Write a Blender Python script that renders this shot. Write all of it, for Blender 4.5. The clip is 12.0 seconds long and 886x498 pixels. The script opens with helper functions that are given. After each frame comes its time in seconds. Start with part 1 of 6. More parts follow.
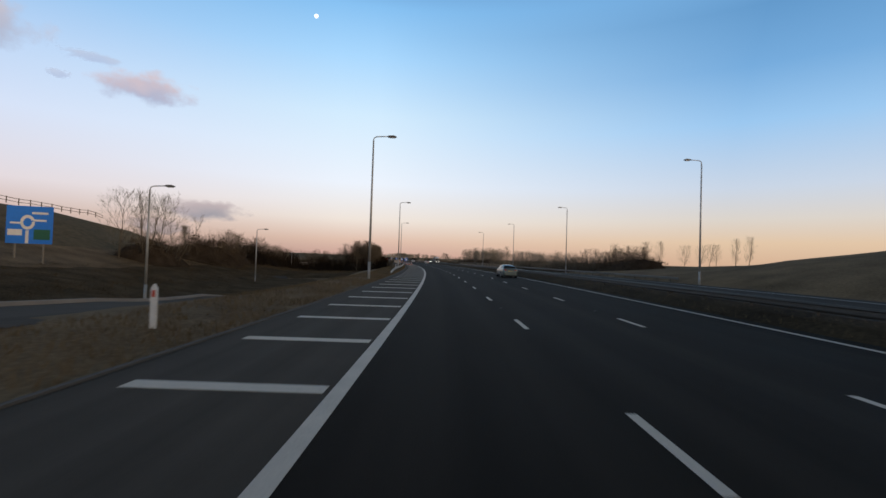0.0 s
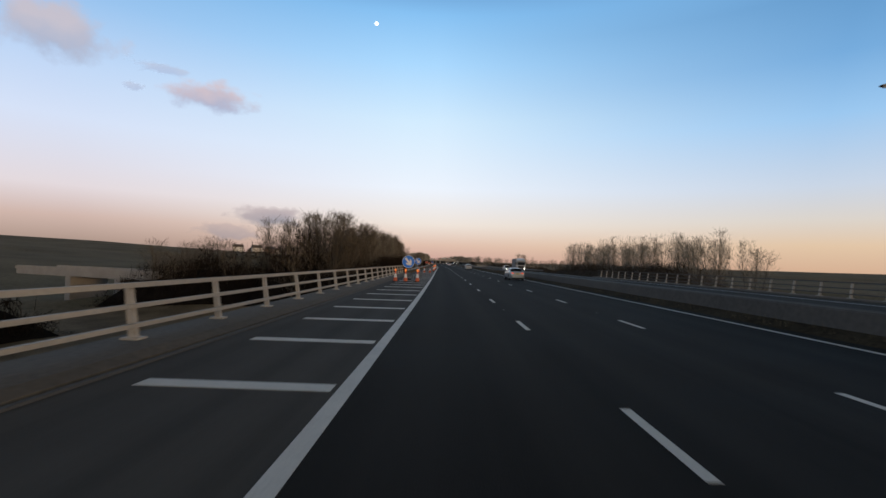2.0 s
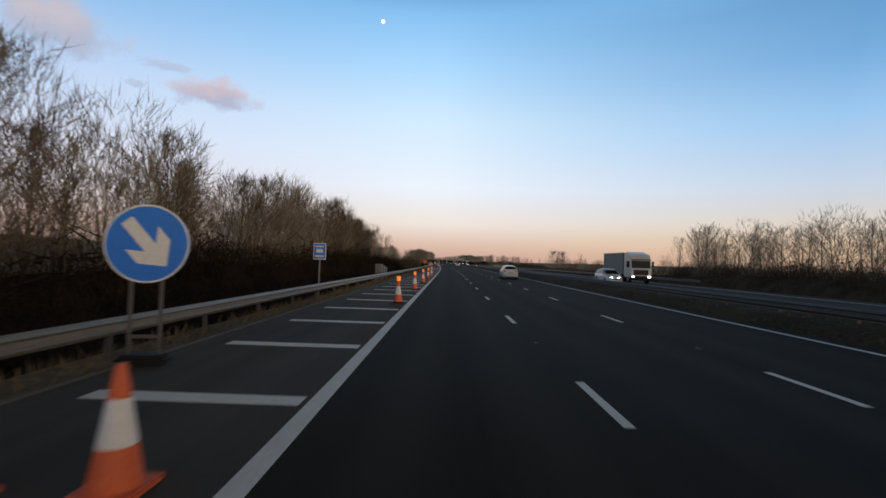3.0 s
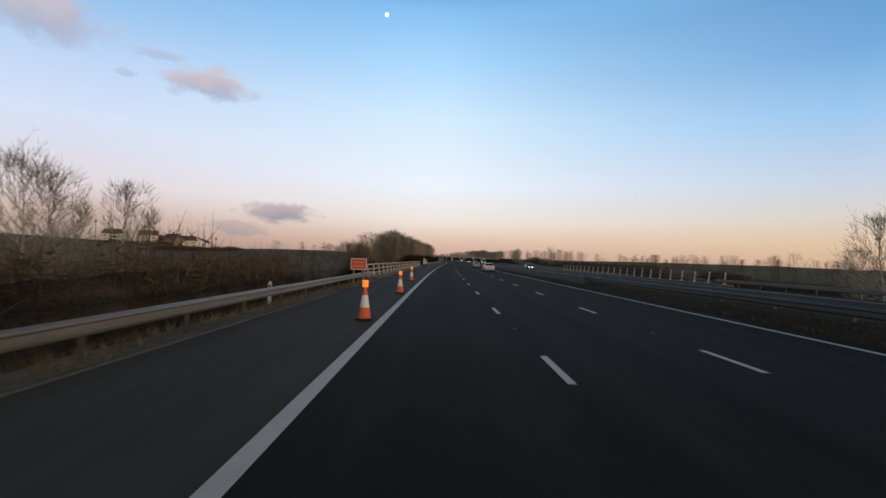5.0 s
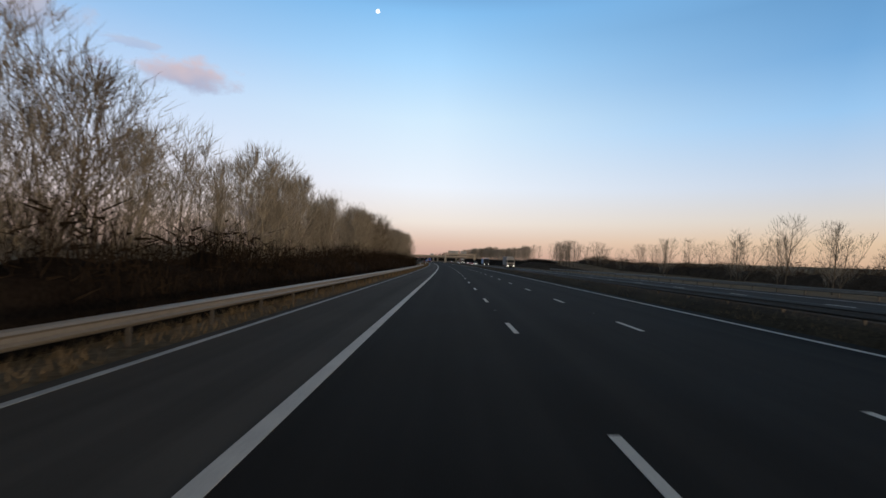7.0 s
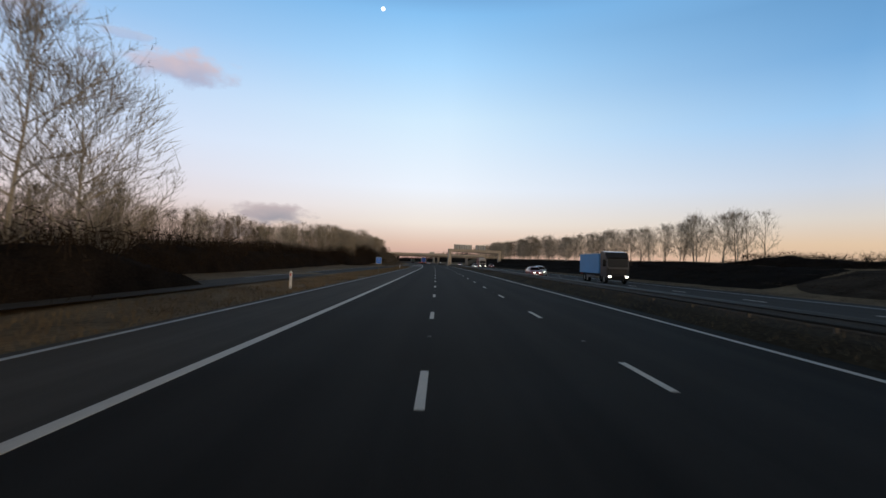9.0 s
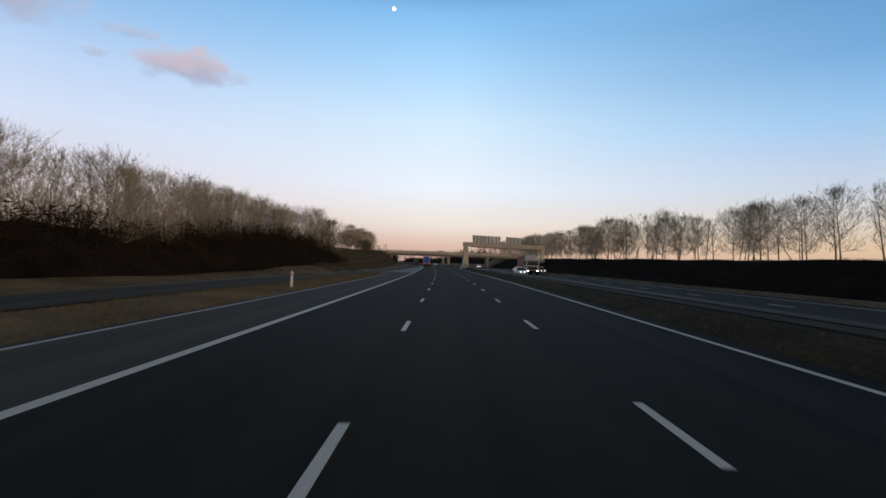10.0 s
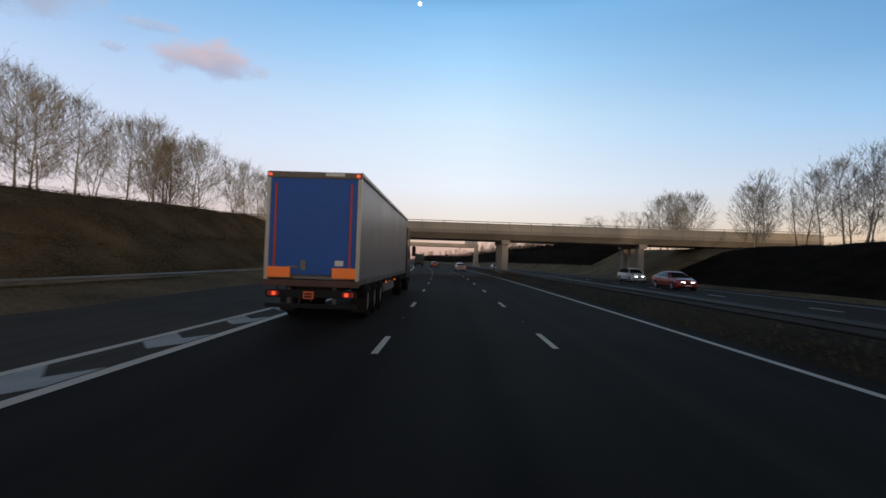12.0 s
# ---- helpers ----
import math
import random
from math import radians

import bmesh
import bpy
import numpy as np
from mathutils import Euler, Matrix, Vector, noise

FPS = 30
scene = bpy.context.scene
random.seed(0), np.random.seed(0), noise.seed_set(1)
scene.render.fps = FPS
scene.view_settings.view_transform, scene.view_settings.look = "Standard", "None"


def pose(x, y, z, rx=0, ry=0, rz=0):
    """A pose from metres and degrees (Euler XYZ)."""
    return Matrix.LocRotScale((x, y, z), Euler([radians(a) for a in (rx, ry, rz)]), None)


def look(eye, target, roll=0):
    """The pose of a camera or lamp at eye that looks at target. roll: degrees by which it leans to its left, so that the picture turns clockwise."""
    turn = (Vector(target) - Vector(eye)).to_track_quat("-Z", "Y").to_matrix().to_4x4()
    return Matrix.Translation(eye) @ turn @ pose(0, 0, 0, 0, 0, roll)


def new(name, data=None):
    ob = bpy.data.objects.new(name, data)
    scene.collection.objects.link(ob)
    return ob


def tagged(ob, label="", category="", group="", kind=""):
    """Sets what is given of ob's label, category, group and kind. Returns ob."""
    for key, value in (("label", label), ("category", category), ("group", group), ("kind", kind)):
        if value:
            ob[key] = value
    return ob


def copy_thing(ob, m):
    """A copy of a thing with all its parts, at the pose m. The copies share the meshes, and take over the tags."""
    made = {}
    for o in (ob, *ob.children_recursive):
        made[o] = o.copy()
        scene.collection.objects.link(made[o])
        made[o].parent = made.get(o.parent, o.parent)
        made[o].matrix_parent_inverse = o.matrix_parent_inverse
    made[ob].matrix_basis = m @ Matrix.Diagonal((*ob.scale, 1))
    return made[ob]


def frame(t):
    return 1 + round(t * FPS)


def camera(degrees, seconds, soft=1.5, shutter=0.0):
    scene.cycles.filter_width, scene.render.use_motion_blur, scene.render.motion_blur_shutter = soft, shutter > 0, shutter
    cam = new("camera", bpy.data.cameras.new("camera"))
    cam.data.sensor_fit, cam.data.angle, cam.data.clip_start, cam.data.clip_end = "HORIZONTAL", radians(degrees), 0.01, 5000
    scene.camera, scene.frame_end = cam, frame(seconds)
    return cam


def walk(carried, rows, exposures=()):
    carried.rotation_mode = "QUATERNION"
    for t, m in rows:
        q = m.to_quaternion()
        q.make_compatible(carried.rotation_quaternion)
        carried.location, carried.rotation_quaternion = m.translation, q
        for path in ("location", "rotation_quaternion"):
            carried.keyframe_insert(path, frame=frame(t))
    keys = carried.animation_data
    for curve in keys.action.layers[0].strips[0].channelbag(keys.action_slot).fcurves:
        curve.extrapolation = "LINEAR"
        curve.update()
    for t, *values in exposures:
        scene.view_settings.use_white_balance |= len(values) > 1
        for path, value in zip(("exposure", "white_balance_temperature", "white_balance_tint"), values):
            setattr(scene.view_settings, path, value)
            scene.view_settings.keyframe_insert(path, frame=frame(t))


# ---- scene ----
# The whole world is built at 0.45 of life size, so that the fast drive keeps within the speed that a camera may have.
# All lengths below are true metres; U turns them into the world's.
U = 0.45

# ---- the line of the road: s runs along it, n to the right of the nearside edge line, z up ----
KNOT_S = np.arange(-30, 1260, 60.0)
KNOT_K = [0.92, 0.72, 0.85, 0.7, 0.18, -0.12, 0.24, 0.26, -0.29, -0.14, -0.2, 0.29, 0.21, 0.29, -0.04, 0.44, 0.17, 0.49, 0.77, 0.71, 0.51, 0.31]
GRID_S = np.arange(-400, 3001, 2.0)
_k = np.interp(GRID_S, KNOT_S, KNOT_K) / 1000
_k[GRID_S < -60] = 0
_k[GRID_S > 1300] = 0.0001
HEAD = np.cumsum(_k) * 2
HEAD -= np.interp(0, GRID_S, HEAD)
LINE_X, LINE_Y = np.cumsum(-np.sin(HEAD)) * 2, np.cumsum(np.cos(HEAD)) * 2
LINE_X -= np.interp(0, GRID_S, LINE_X)
LINE_Y -= np.interp(0, GRID_S, LINE_Y)


def heading(s):
    return float(np.interp(s, GRID_S, HEAD))


def at(s, n, z=0.0):
    """The place in the world of a point given along, across and above the road."""
    a = heading(s)
    return Vector((np.interp(s, GRID_S, LINE_X) + n * math.cos(a), np.interp(s, GRID_S, LINE_Y) + n * math.sin(a), z)) * U


def stand(s, n, z=0.0, turn=0.0, size=1.0):
    """A pose whose y runs along the road there, turned by degrees to the left."""
    return Matrix.LocRotScale(at(s, n, z), Euler((0, 0, heading(s) + radians(turn))), (size, size, size))


# ---- camera ----
cam = camera(86.4, 12.0, soft=1.55, shutter=.04)
# seconds, along, across, yaw from the road, pitch up (degrees)
DRIVE = [
    (0.0, 5.28, 1.35, 0.55, 1.38), (0.5, 45.70, 1.33, 0.49, 1.32), (1.0, 86.57, 1.28, 0.90, 1.47), (1.5, 127.02, 1.29, 0.93, 1.19), (2.0, 166.96, 1.34, 0.79, 1.68),
    (2.5, 206.86, 1.46, 0.41, 1.63), (3.0, 246.69, 1.55, 0.59, 1.60), (3.5, 286.77, 1.58, 0.44, 1.52), (4.0, 326.85, 1.60, 0.29, 1.44), (4.5, 366.93, 1.63, 0.15, 1.36),
    (5.0, 407.01, 1.66, -0.00, 1.28), (5.5, 446.70, 1.73, -0.14, 1.39), (6.0, 484.17, 1.78, 0.38, 1.46), (6.5, 523.74, 1.77, 0.65, 1.41), (7.0, 564.00, 1.83, 0.55, 1.43),
    (7.5, 605.18, 1.99, 0.45, 1.46), (8.0, 647.18, 2.34, 0.34, 1.49), (8.5, 689.43, 2.88, 0.24, 1.51), (9.0, 732.32, 3.83, -0.20, 1.58), (9.5, 774.43, 4.51, 0.20, 1.58),
    (10.0, 815.84, 4.69, 0.49, 1.68), (10.5, 858.78, 4.83, 1.18, 1.50), (11.0, 896.97, 4.77, 0.13, 1.51), (11.5, 939.30, 5.04, 1.05, 1.31), (12.0, 981.16, 5.00, 1.09, 1.44)]
EYE_Z, LEAN = 1.775, 1.80


def drive_row(t, s, n, yaw, pitch):
    eye, a, p = at(s, n, EYE_Z), heading(s) + radians(yaw), radians(pitch)
    way = Vector((-math.sin(a) * math.cos(p), math.cos(a) * math.cos(p), math.sin(p)))
    return t, look(eye, eye + way, LEAN)


walk(cam, [drive_row(*row) for row in DRIVE])

# ---- sky and sun: just after sunset, the glow low all round, the sun's last light from behind on the right ----
world = bpy.data.worlds.new("dusk_sky")
scene.world = world
world.use_nodes = True
wn, wl = world.node_tree.nodes, world.node_tree.links
wn.clear()
w_out, w_bg = wn.new("ShaderNodeOutputWorld"), wn.new("ShaderNodeBackground")
w_co, w_sep = wn.new("ShaderNodeTexCoord"), wn.new("ShaderNodeSeparateXYZ")
w_ramp, w_warm, w_mix = wn.new("ShaderNodeValToRGB"), wn.new("ShaderNodeValToRGB"), wn.new("ShaderNodeMix")
wl.new(w_co.outputs["Generated"], w_sep.inputs[0])


def ramp(node, stops):
    els = node.color_ramp.elements
    while len(els) > 1:
        els.remove(els[-1])
    els[0].position, els[0].color = stops[0][0], (*stops[0][1], 1)
    for p, c in stops[1:]:
        els.new(p).color = (*c, 1)


def srgb(r, g, b):
    return tuple((c / 255 / 12.92) if c < 10.3 else ((c / 255 + .055) / 1.055) ** 2.4 for c in (r, g, b))


# by the sine of the height above the horizon: hazy on the left, bright ahead, clearer blue on the right; the zenith is deep and dim
HIGH = [(.50, srgb(116, 170, 220)), (.56, srgb(70, 92, 116)), (.66, srgb(46, 46, 46)), (1, srgb(30, 27, 23))]
ramp(w_ramp, [(0, srgb(158, 140, 132)), (.02, srgb(176, 152, 140)), (.06, srgb(208, 182, 172)), (.11, srgb(228, 218, 222)), (.22, srgb(214, 226, 248)), (.31, srgb(190, 214, 246)), (.40, srgb(150, 192, 236))] + HIGH)
ramp(w_warm, [(0, srgb(200, 158, 148)), (.037, srgb(224, 192, 174)), (.08, srgb(240, 229, 219)), (.155, srgb(237, 244, 254)), (.288, srgb(211, 236, 255)), (.39, srgb(171, 217, 255)), (.47, srgb(136, 194, 243))] + HIGH)
w_right = wn.new("ShaderNodeValToRGB")
ramp(w_right, [(0, srgb(212, 174, 146)), (.048, srgb(226, 198, 168)), (.09, srgb(220, 212, 203)), (.146, srgb(202, 214, 230)), (.257, srgb(156, 200, 240)), (.345, srgb(119, 172, 221)), (.43, srgb(100, 154, 204))] + HIGH)
w_mix2 = wn.new("ShaderNodeMix")
for node in (w_ramp, w_warm, w_right):
    wl.new(w_sep.outputs[2], node.inputs[0])
for mixer, lo, hi, first, second in ((w_mix2, -.72, -.22, w_ramp.outputs[0], w_warm.outputs[0]), (w_mix, -.15, .5, w_mix2.outputs[2], w_right.outputs[0])):
    side = wn.new("ShaderNodeMapRange")
    side.inputs[1].default_value, side.inputs[2].default_value = lo, hi
    wl.new(w_sep.outputs[0], side.inputs[0])
    mixer.data_type = "RGBA"
    wl.new(side.outputs[0], mixer.inputs[0])
    wl.new(first, mixer.inputs[6])
    wl.new(second, mixer.inputs[7])
# the afterglow where the sun has gone down, behind on the right
w_dot, w_near, w_glow, w_mix3 = wn.new("ShaderNodeVectorMath"), wn.new("ShaderNodeMapRange"), wn.new("ShaderNodeValToRGB"), wn.new("ShaderNodeMix")
w_dot.operation = "DOT_PRODUCT"
w_dot.inputs[1].default_value = (.81, -.586, 0)
w_near.inputs[1].default_value, w_near.inputs[2].default_value, w_near.interpolation_type = .22, .95, "SMOOTHSTEP"
w_mix3.data_type = "RGBA"
ramp(w_glow, [(0, (1.5, .92, .50)), (.12, (1.35, .98, .66)), (.3, (.8, .68, .56)), (.6, srgb(92, 84, 78)), (1, srgb(32, 30, 27))])
wl.new(w_co.outputs["Generated"], w_dot.inputs[0])
wl.new(w_dot.outputs["Value"], w_near.inputs[0])
wl.new(w_sep.outputs[2], w_glow.inputs[0])
wl.new(w_near.outputs[0], w_mix3.inputs[0])
wl.new(w_mix.outputs[2], w_mix3.inputs[6])
wl.new(w_glow.outputs[0], w_mix3.inputs[7])
wl.new(w_mix3.outputs[2], w_bg.inputs[0])
wl.new(w_bg.outputs[0], w_out.inputs[0])
w_bg.inputs[1].default_value = 1.0

sun_data = bpy.data.lights.new("sun", "SUN")
sun_data.energy, sun_data.angle, sun_data.color = 1.3, radians(4), (1.0, .74, .50)
sun = new("sun", sun_data)
sun.matrix_world = look((0, 0, 0), (-.80, .58, -.042))
sun.location = (0, 0, 60)


# ---- materials ----
def material(name, color, rough=.7, metal=0.0, vary=.25, grain=3.0, fine=40.0, bump=.2, spec=.5, tint=None, per_object=0.0, stretch=(1, 1, 1), emit=None, strength=0.0, coat=0.0):
    """Two scales of noise over a base colour, with a fine relief. grain, fine: cycles per true metre."""
    m = bpy.data.materials.new(name)
    m.use_nodes = True
    n, l = m.node_tree.nodes, m.node_tree.links
    b = n["Principled BSDF"]
    co, mp = n.new("ShaderNodeTexCoord"), n.new("ShaderNodeMapping")
    mp.inputs["Scale"].default_value = [v / U for v in stretch]
    l.new(co.outputs["Object"], mp.inputs[0])
    big, small = n.new("ShaderNodeTexNoise"), n.new("ShaderNodeTexNoise")
    for t, sc, d in ((big, grain, 4), (small, fine, 3)):
        t.inputs["Scale"].default_value, t.inputs["Detail"].default_value = sc, d
        l.new(mp.outputs[0], t.inputs["Vector"])
    add = n.new("ShaderNodeMath")
    add.operation = "ADD"
    l.new(big.outputs[0], add.inputs[0])
    l.new(small.outputs[0], add.inputs[1])
    rng = n.new("ShaderNodeMapRange")
    rng.inputs[1].default_value, rng.inputs[2].default_value = .65, 1.35
    l.new(add.outputs[0], rng.inputs[0])
    mix = n.new("ShaderNodeMix")
    mix.data_type = "RGBA"
    other = tint or color
    mix.inputs[6].default_value = (*[max(0, c * (1 - vary)) for c in color], 1)
    mix.inputs[7].default_value = (*[min(1, c * (1 + vary)) for c in other], 1)
    l.new(rng.outputs[0], mix.inputs[0])
    last = mix.outputs[2]
    if per_object:
        info, hsv, pr = n.new("ShaderNodeObjectInfo"), n.new("ShaderNodeHueSaturation"), n.new("ShaderNodeMapRange")
        pr.inputs[3].default_value, pr.inputs[4].default_value = 1 - per_object, 1 + per_object
        l.new(info.outputs["Random"], pr.inputs[0])
        l.new(pr.outputs[0], hsv.inputs["Value"])
        l.new(last, hsv.inputs["Color"])
        last = hsv.outputs[0]
    l.new(last, b.inputs["Base Color"])
    b.inputs["Metallic"].default_value, b.inputs["Specular IOR Level"].default_value = metal, spec
    if coat:
        b.inputs["Coat Weight"].default_value, b.inputs["Coat Roughness"].default_value = coat, .08
    rr = n.new("ShaderNodeMapRange")
    rr.inputs[3].default_value, rr.inputs[4].default_value = max(.02, rough - .12), min(1, rough + .12)
    l.new(big.outputs[0], rr.inputs[0])
    l.new(rr.outputs[0], b.inputs["Roughness"])
    if bump:
        bp_ = n.new("ShaderNodeBump")
        bp_.inputs["Strength"].default_value, bp_.inputs["Distance"].default_value = bump, .02 * U
        l.new(small.outputs[0], bp_.inputs["Height"])
        l.new(bp_.outputs[0], b.inputs["Normal"])
    if emit:
        b.inputs["Emission Color"].default_value, b.inputs["Emission Strength"].default_value = (*emit, 1), strength
    return m


def road_material(name, color, tracks, rough=.82, spec=.07):
    """Asphalt: coarse chippings, long patches, and polished wheel tracks where cars run; UV is metres across and along."""
    m = material(name, color, rough, 0, .24, .35, 60, .35, spec)
    n, l = m.node_tree.nodes, m.node_tree.links
    b = n["Principled BSDF"]
    base = b.inputs["Base Color"].links[0].from_socket
    uv, sep = n.new("ShaderNodeUVMap"), n.new("ShaderNodeSeparateXYZ")
    uv.uv_map = "UVMap"
    l.new(uv.outputs[0], sep.inputs[0])
    wave = n.new("ShaderNodeMath")
    wave.operation = "SINE"
    ph = n.new("ShaderNodeMath")
    ph.operation, ph.inputs[1].default_value, ph.inputs[2].default_value = "MULTIPLY_ADD", 2 * math.pi / 1.825, -1.6
    l.new(sep.outputs[0], ph.inputs[0])
    l.new(ph.outputs[0], wave.inputs[0])
    st, stn = n.new("ShaderNodeMapping"), n.new("ShaderNodeTexNoise")
    st.inputs["Scale"].default_value = (1.3, .012, 1)
    stn.inputs["Scale"].default_value, stn.inputs["Detail"].default_value = 1, 6
    l.new(uv.outputs[0], st.inputs[0])
    l.new(st.outputs[0], stn.inputs["Vector"])
    ma = n.new("ShaderNodeMath")
    ma.operation, ma.inputs[1].default_value = "MULTIPLY_ADD", tracks
    l.new(wave.outputs[0], ma.inputs[0])
    sc = n.new("ShaderNodeMapRange")
    sc.inputs[1].default_value, sc.inputs[2].default_value, sc.inputs[3].default_value, sc.inputs[4].default_value = .3, .7, .78, 1.26
    l.new(stn.outputs[0], sc.inputs[0])
    l.new(sc.outputs[0], ma.inputs[2])
    mul = n.new("ShaderNodeMix")
    mul.data_type, mul.blend_type = "RGBA", "MULTIPLY"
    mul.inputs[0].default_value = 1
    l.new(base, mul.inputs[6])
    l.new(ma.outputs[0], mul.inputs[7])
    l.new(mul.outputs[2], b.inputs["Base Color"])
    return m


ASPHALT = road_material("asphalt", (.0235, .0208, .0178), .14)
SHOULDER = road_material("shoulder_asphalt", (.082, .073, .062), .02)
FAR_ASPHALT = road_material("far_asphalt", (.040, .037, .033), .08)
PAINT = material("road_paint", (.66, .61, .53), .6, 0, .16, 1.5, 30, .15)
WORN_PAINT = material("worn_road_paint", (.42, .43, .42), .65, 0, .35, 1.2, 22, .15)
RESERVE = material("reserve_earth", (.034, .026, .017), .97, 0, .4, .25, 7, .8, .05, tint=(.060, .046, .028))
GRASS = material("winter_grass", (.135, .100, .060), .97, 0, .4, .22, 7, .8, .05, tint=(.215, .158, .094))
FIELD = material("field_grass", (.120, .104, .060), .97, 0, .35, .03, 1.2, .5, .05, tint=(.165, .130, .078))
CONCRETE = material("concrete", (.33, .29, .245), .85, 0, .18, .5, 14, .25)
KERB = material("kerb_concrete", (.085, .076, .064), .85, 0, .25, .6, 14, .25)
GALV = material("galvanised_steel", (.20, .18, .148), .5, .25, .16, .8, 12, .1)
STEEL = material("dull_steel", (.10, .095, .09), .6, .3, .2, .8, 12, .1)
RAIL_PAINT = material("cream_rail_paint", (.41, .36, .29), .6, 0, .16, .8, 12, .1)
POLE = material("pole_steel", (.36, .37, .37), .5, .3, .15, .8, 9, .1)
BARK = material("bark", (.10, .082, .062), .95, 0, .35, 2, 18, .6, .1, tint=(.125, .10, .07), per_object=.2)
PALE_BARK = material("pale_bark", (.30, .28, .235), .95, 0, .35, 2, 18, .5, .1, per_object=.2)
TWIG = material("twigs", (.115, .096, .073), .95, 0, .25, 1, 6, 0, .05, per_object=.25)
PALE_TWIG = material("pale_twigs", (.24, .22, .18), .95, 0, .25, 1, 6, 0, .05, per_object=.22)
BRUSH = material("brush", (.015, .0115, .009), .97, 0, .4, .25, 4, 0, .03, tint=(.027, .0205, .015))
# brown brush, lighter than BRUSH: the haze of distance is put into its colour
HAZY_BROWN_STEMS = material("hazy_brown_stems", (.056, .044, .033), .97, 0, .4, .25, 4, 0, .03, tint=(.088, .068, .048))
HAZY_BROWN_MASS = material("hazy_brown_mass", (.036, .028, .021), 1, 0, .5, .5, 9, 1.0, .01, tint=(.060, .046, .033))
BANK_STEMS = material("bank_stems", (.085, .066, .042), .97, 0, .4, .25, 4, 0, .03, tint=(.13, .10, .062))
BANK_GRASS = material("bank_grass", (.068, .053, .033), 1, 0, .5, .3, 7, 1.0, .01, tint=(.11, .084, .052))
# for the mound inside the brush: shade between the stems put into colour
BRUSH_SHADE = material("undergrowth", (.011, .0085, .0068), 1, 0, .5, .5, 9, 1.0, .01, tint=(.018, .0138, .0104))
RUBBER = material("rubber", (.010, .010, .011), .85, 0, .2, 4, 30, .1, .15)
GLASS = material("car_glass", (.012, .015, .018), .05, 0, .1, 2, 5, 0, .22)
BLACK = material("black_plastic", (.013, .013, .014), .6, 0, .2, 3, 20, .1, .2)
CHROME = material("alloy", (.50, .50, .51), .35, .3, .1, 3, 20, 0)
ALLOY = material("wheel_alloy", (.42, .42, .42), .4, .2, .1, 3, 20, 0)
ORANGE = material("cone_orange", (.62, .115, .035), .55, 0, .15, 3, 20, .1)
WHITE = material("white_sheeting", (.70, .70, .68), .5, 0, .1, 3, 20, .05)
BLUE_SIGN = material("sign_blue", (.012, .18, .70), .45, 0, .08, 2, 20, 0)
GREEN_SIGN = material("sign_green", (.01, .10, .055), .45, 0, .08, 2, 20, 0)
RED_SIGN = material("sign_red", (.50, .075, .045), .5, 0, .1, 2, 20, 0)
AMBER_SIGN = material("sign_amber", (.66, .26, .10), .5, 0, .1, 2, 20, 0)
SIGN_BACK = material("sign_back_grey", (.46, .49, .51), .6, .1, .15, 1.5, 10, .1)
TAIL_LAMP = material("tail_lamp", (.5, .02, .015), .3, 0, .1, 3, 20, 0, emit=(1, .13, .045), strength=.85)
DIM_TAIL = material("tail_lamp_unlit", (.42, .035, .025), .3, 0, .1, 3, 20, 0)
HEAD_LAMP = material("head_lamp", (.8, .8, .75), .2, 0, .05, 3, 20, 0, emit=(1, .95, .82), strength=7)
CLEAR_LAMP = material("lamp_glass", (.45, .46, .46), .15, .3, .1, 3, 20, 0)
CONE_LAMP = material("amber_lamp", (.7, .2, .03), .3, 0, .1, 3, 20, 0, emit=(1, .25, .04), strength=.8)
PLATE = material("plate", (.58, .46, .14), .5, 0, .1, 3, 20, 0)


# ---- small mesh tools (true metres; part() brings them to scale) ----
def part(name, bm, mat, parent=None, label="", smooth=False):
    me = bpy.data.meshes.new(name)
    bmesh.ops.scale(bm, vec=(U, U, U), verts=bm.verts)
    if smooth:
        for f in bm.faces:
            f.smooth = True
    bm.to_mesh(me)
    bm.free()
    me.materials.append(mat)
    ob = new(name, me)
    ob.parent = parent
    return tagged(ob, label)


def raw(name, verts, faces, mat, parent=None, label="", uvs=None, scaled=False):
    """A mesh straight from arrays; scaled: the points are in the world's units already."""
    me = bpy.data.meshes.new(name)
    v = np.asarray(verts, dtype=float)
    me.from_pydata((v if scaled else v * U).tolist(), [], faces)
    if uvs is not None:
        layer = me.uv_layers.new(name="UVMap")
        loops = np.empty(len(me.loops), dtype=np.int32)
        me.loops.foreach_get("vertex_index", loops)
        layer.data.foreach_set("uv", np.asarray(uvs, dtype=float)[loops].ravel())
    me.materials.append(mat)
    ob = new(name, me)
    ob.parent = parent
    return tagged(ob, label)


def thing(name, m, label, category, group="", kind=""):
    ob = new(name)
    ob.empty_display_size = .1
    ob.matrix_basis = m
    return tagged(ob, label, category, group, kind)


def box(bm, x, y, z, sx, sy, sz, bevel=0.0, tilt=None):
    """A box by its centre and its sizes."""
    m = Matrix.Translation((x, y, z)) @ (tilt or Matrix.Identity(4)) @ Matrix.Diagonal((sx, sy, sz, 1))
    made = bmesh.ops.create_cube(bm, size=1, matrix=m)["verts"]
    if bevel:
        bmesh.ops.bevel(bm, geom=list({e for v in made for e in v.link_edges}), offset=bevel, segments=2, affect="EDGES")
    return bm


def boxed(*a, **k):
    return box(bmesh.new(), *a, **k)


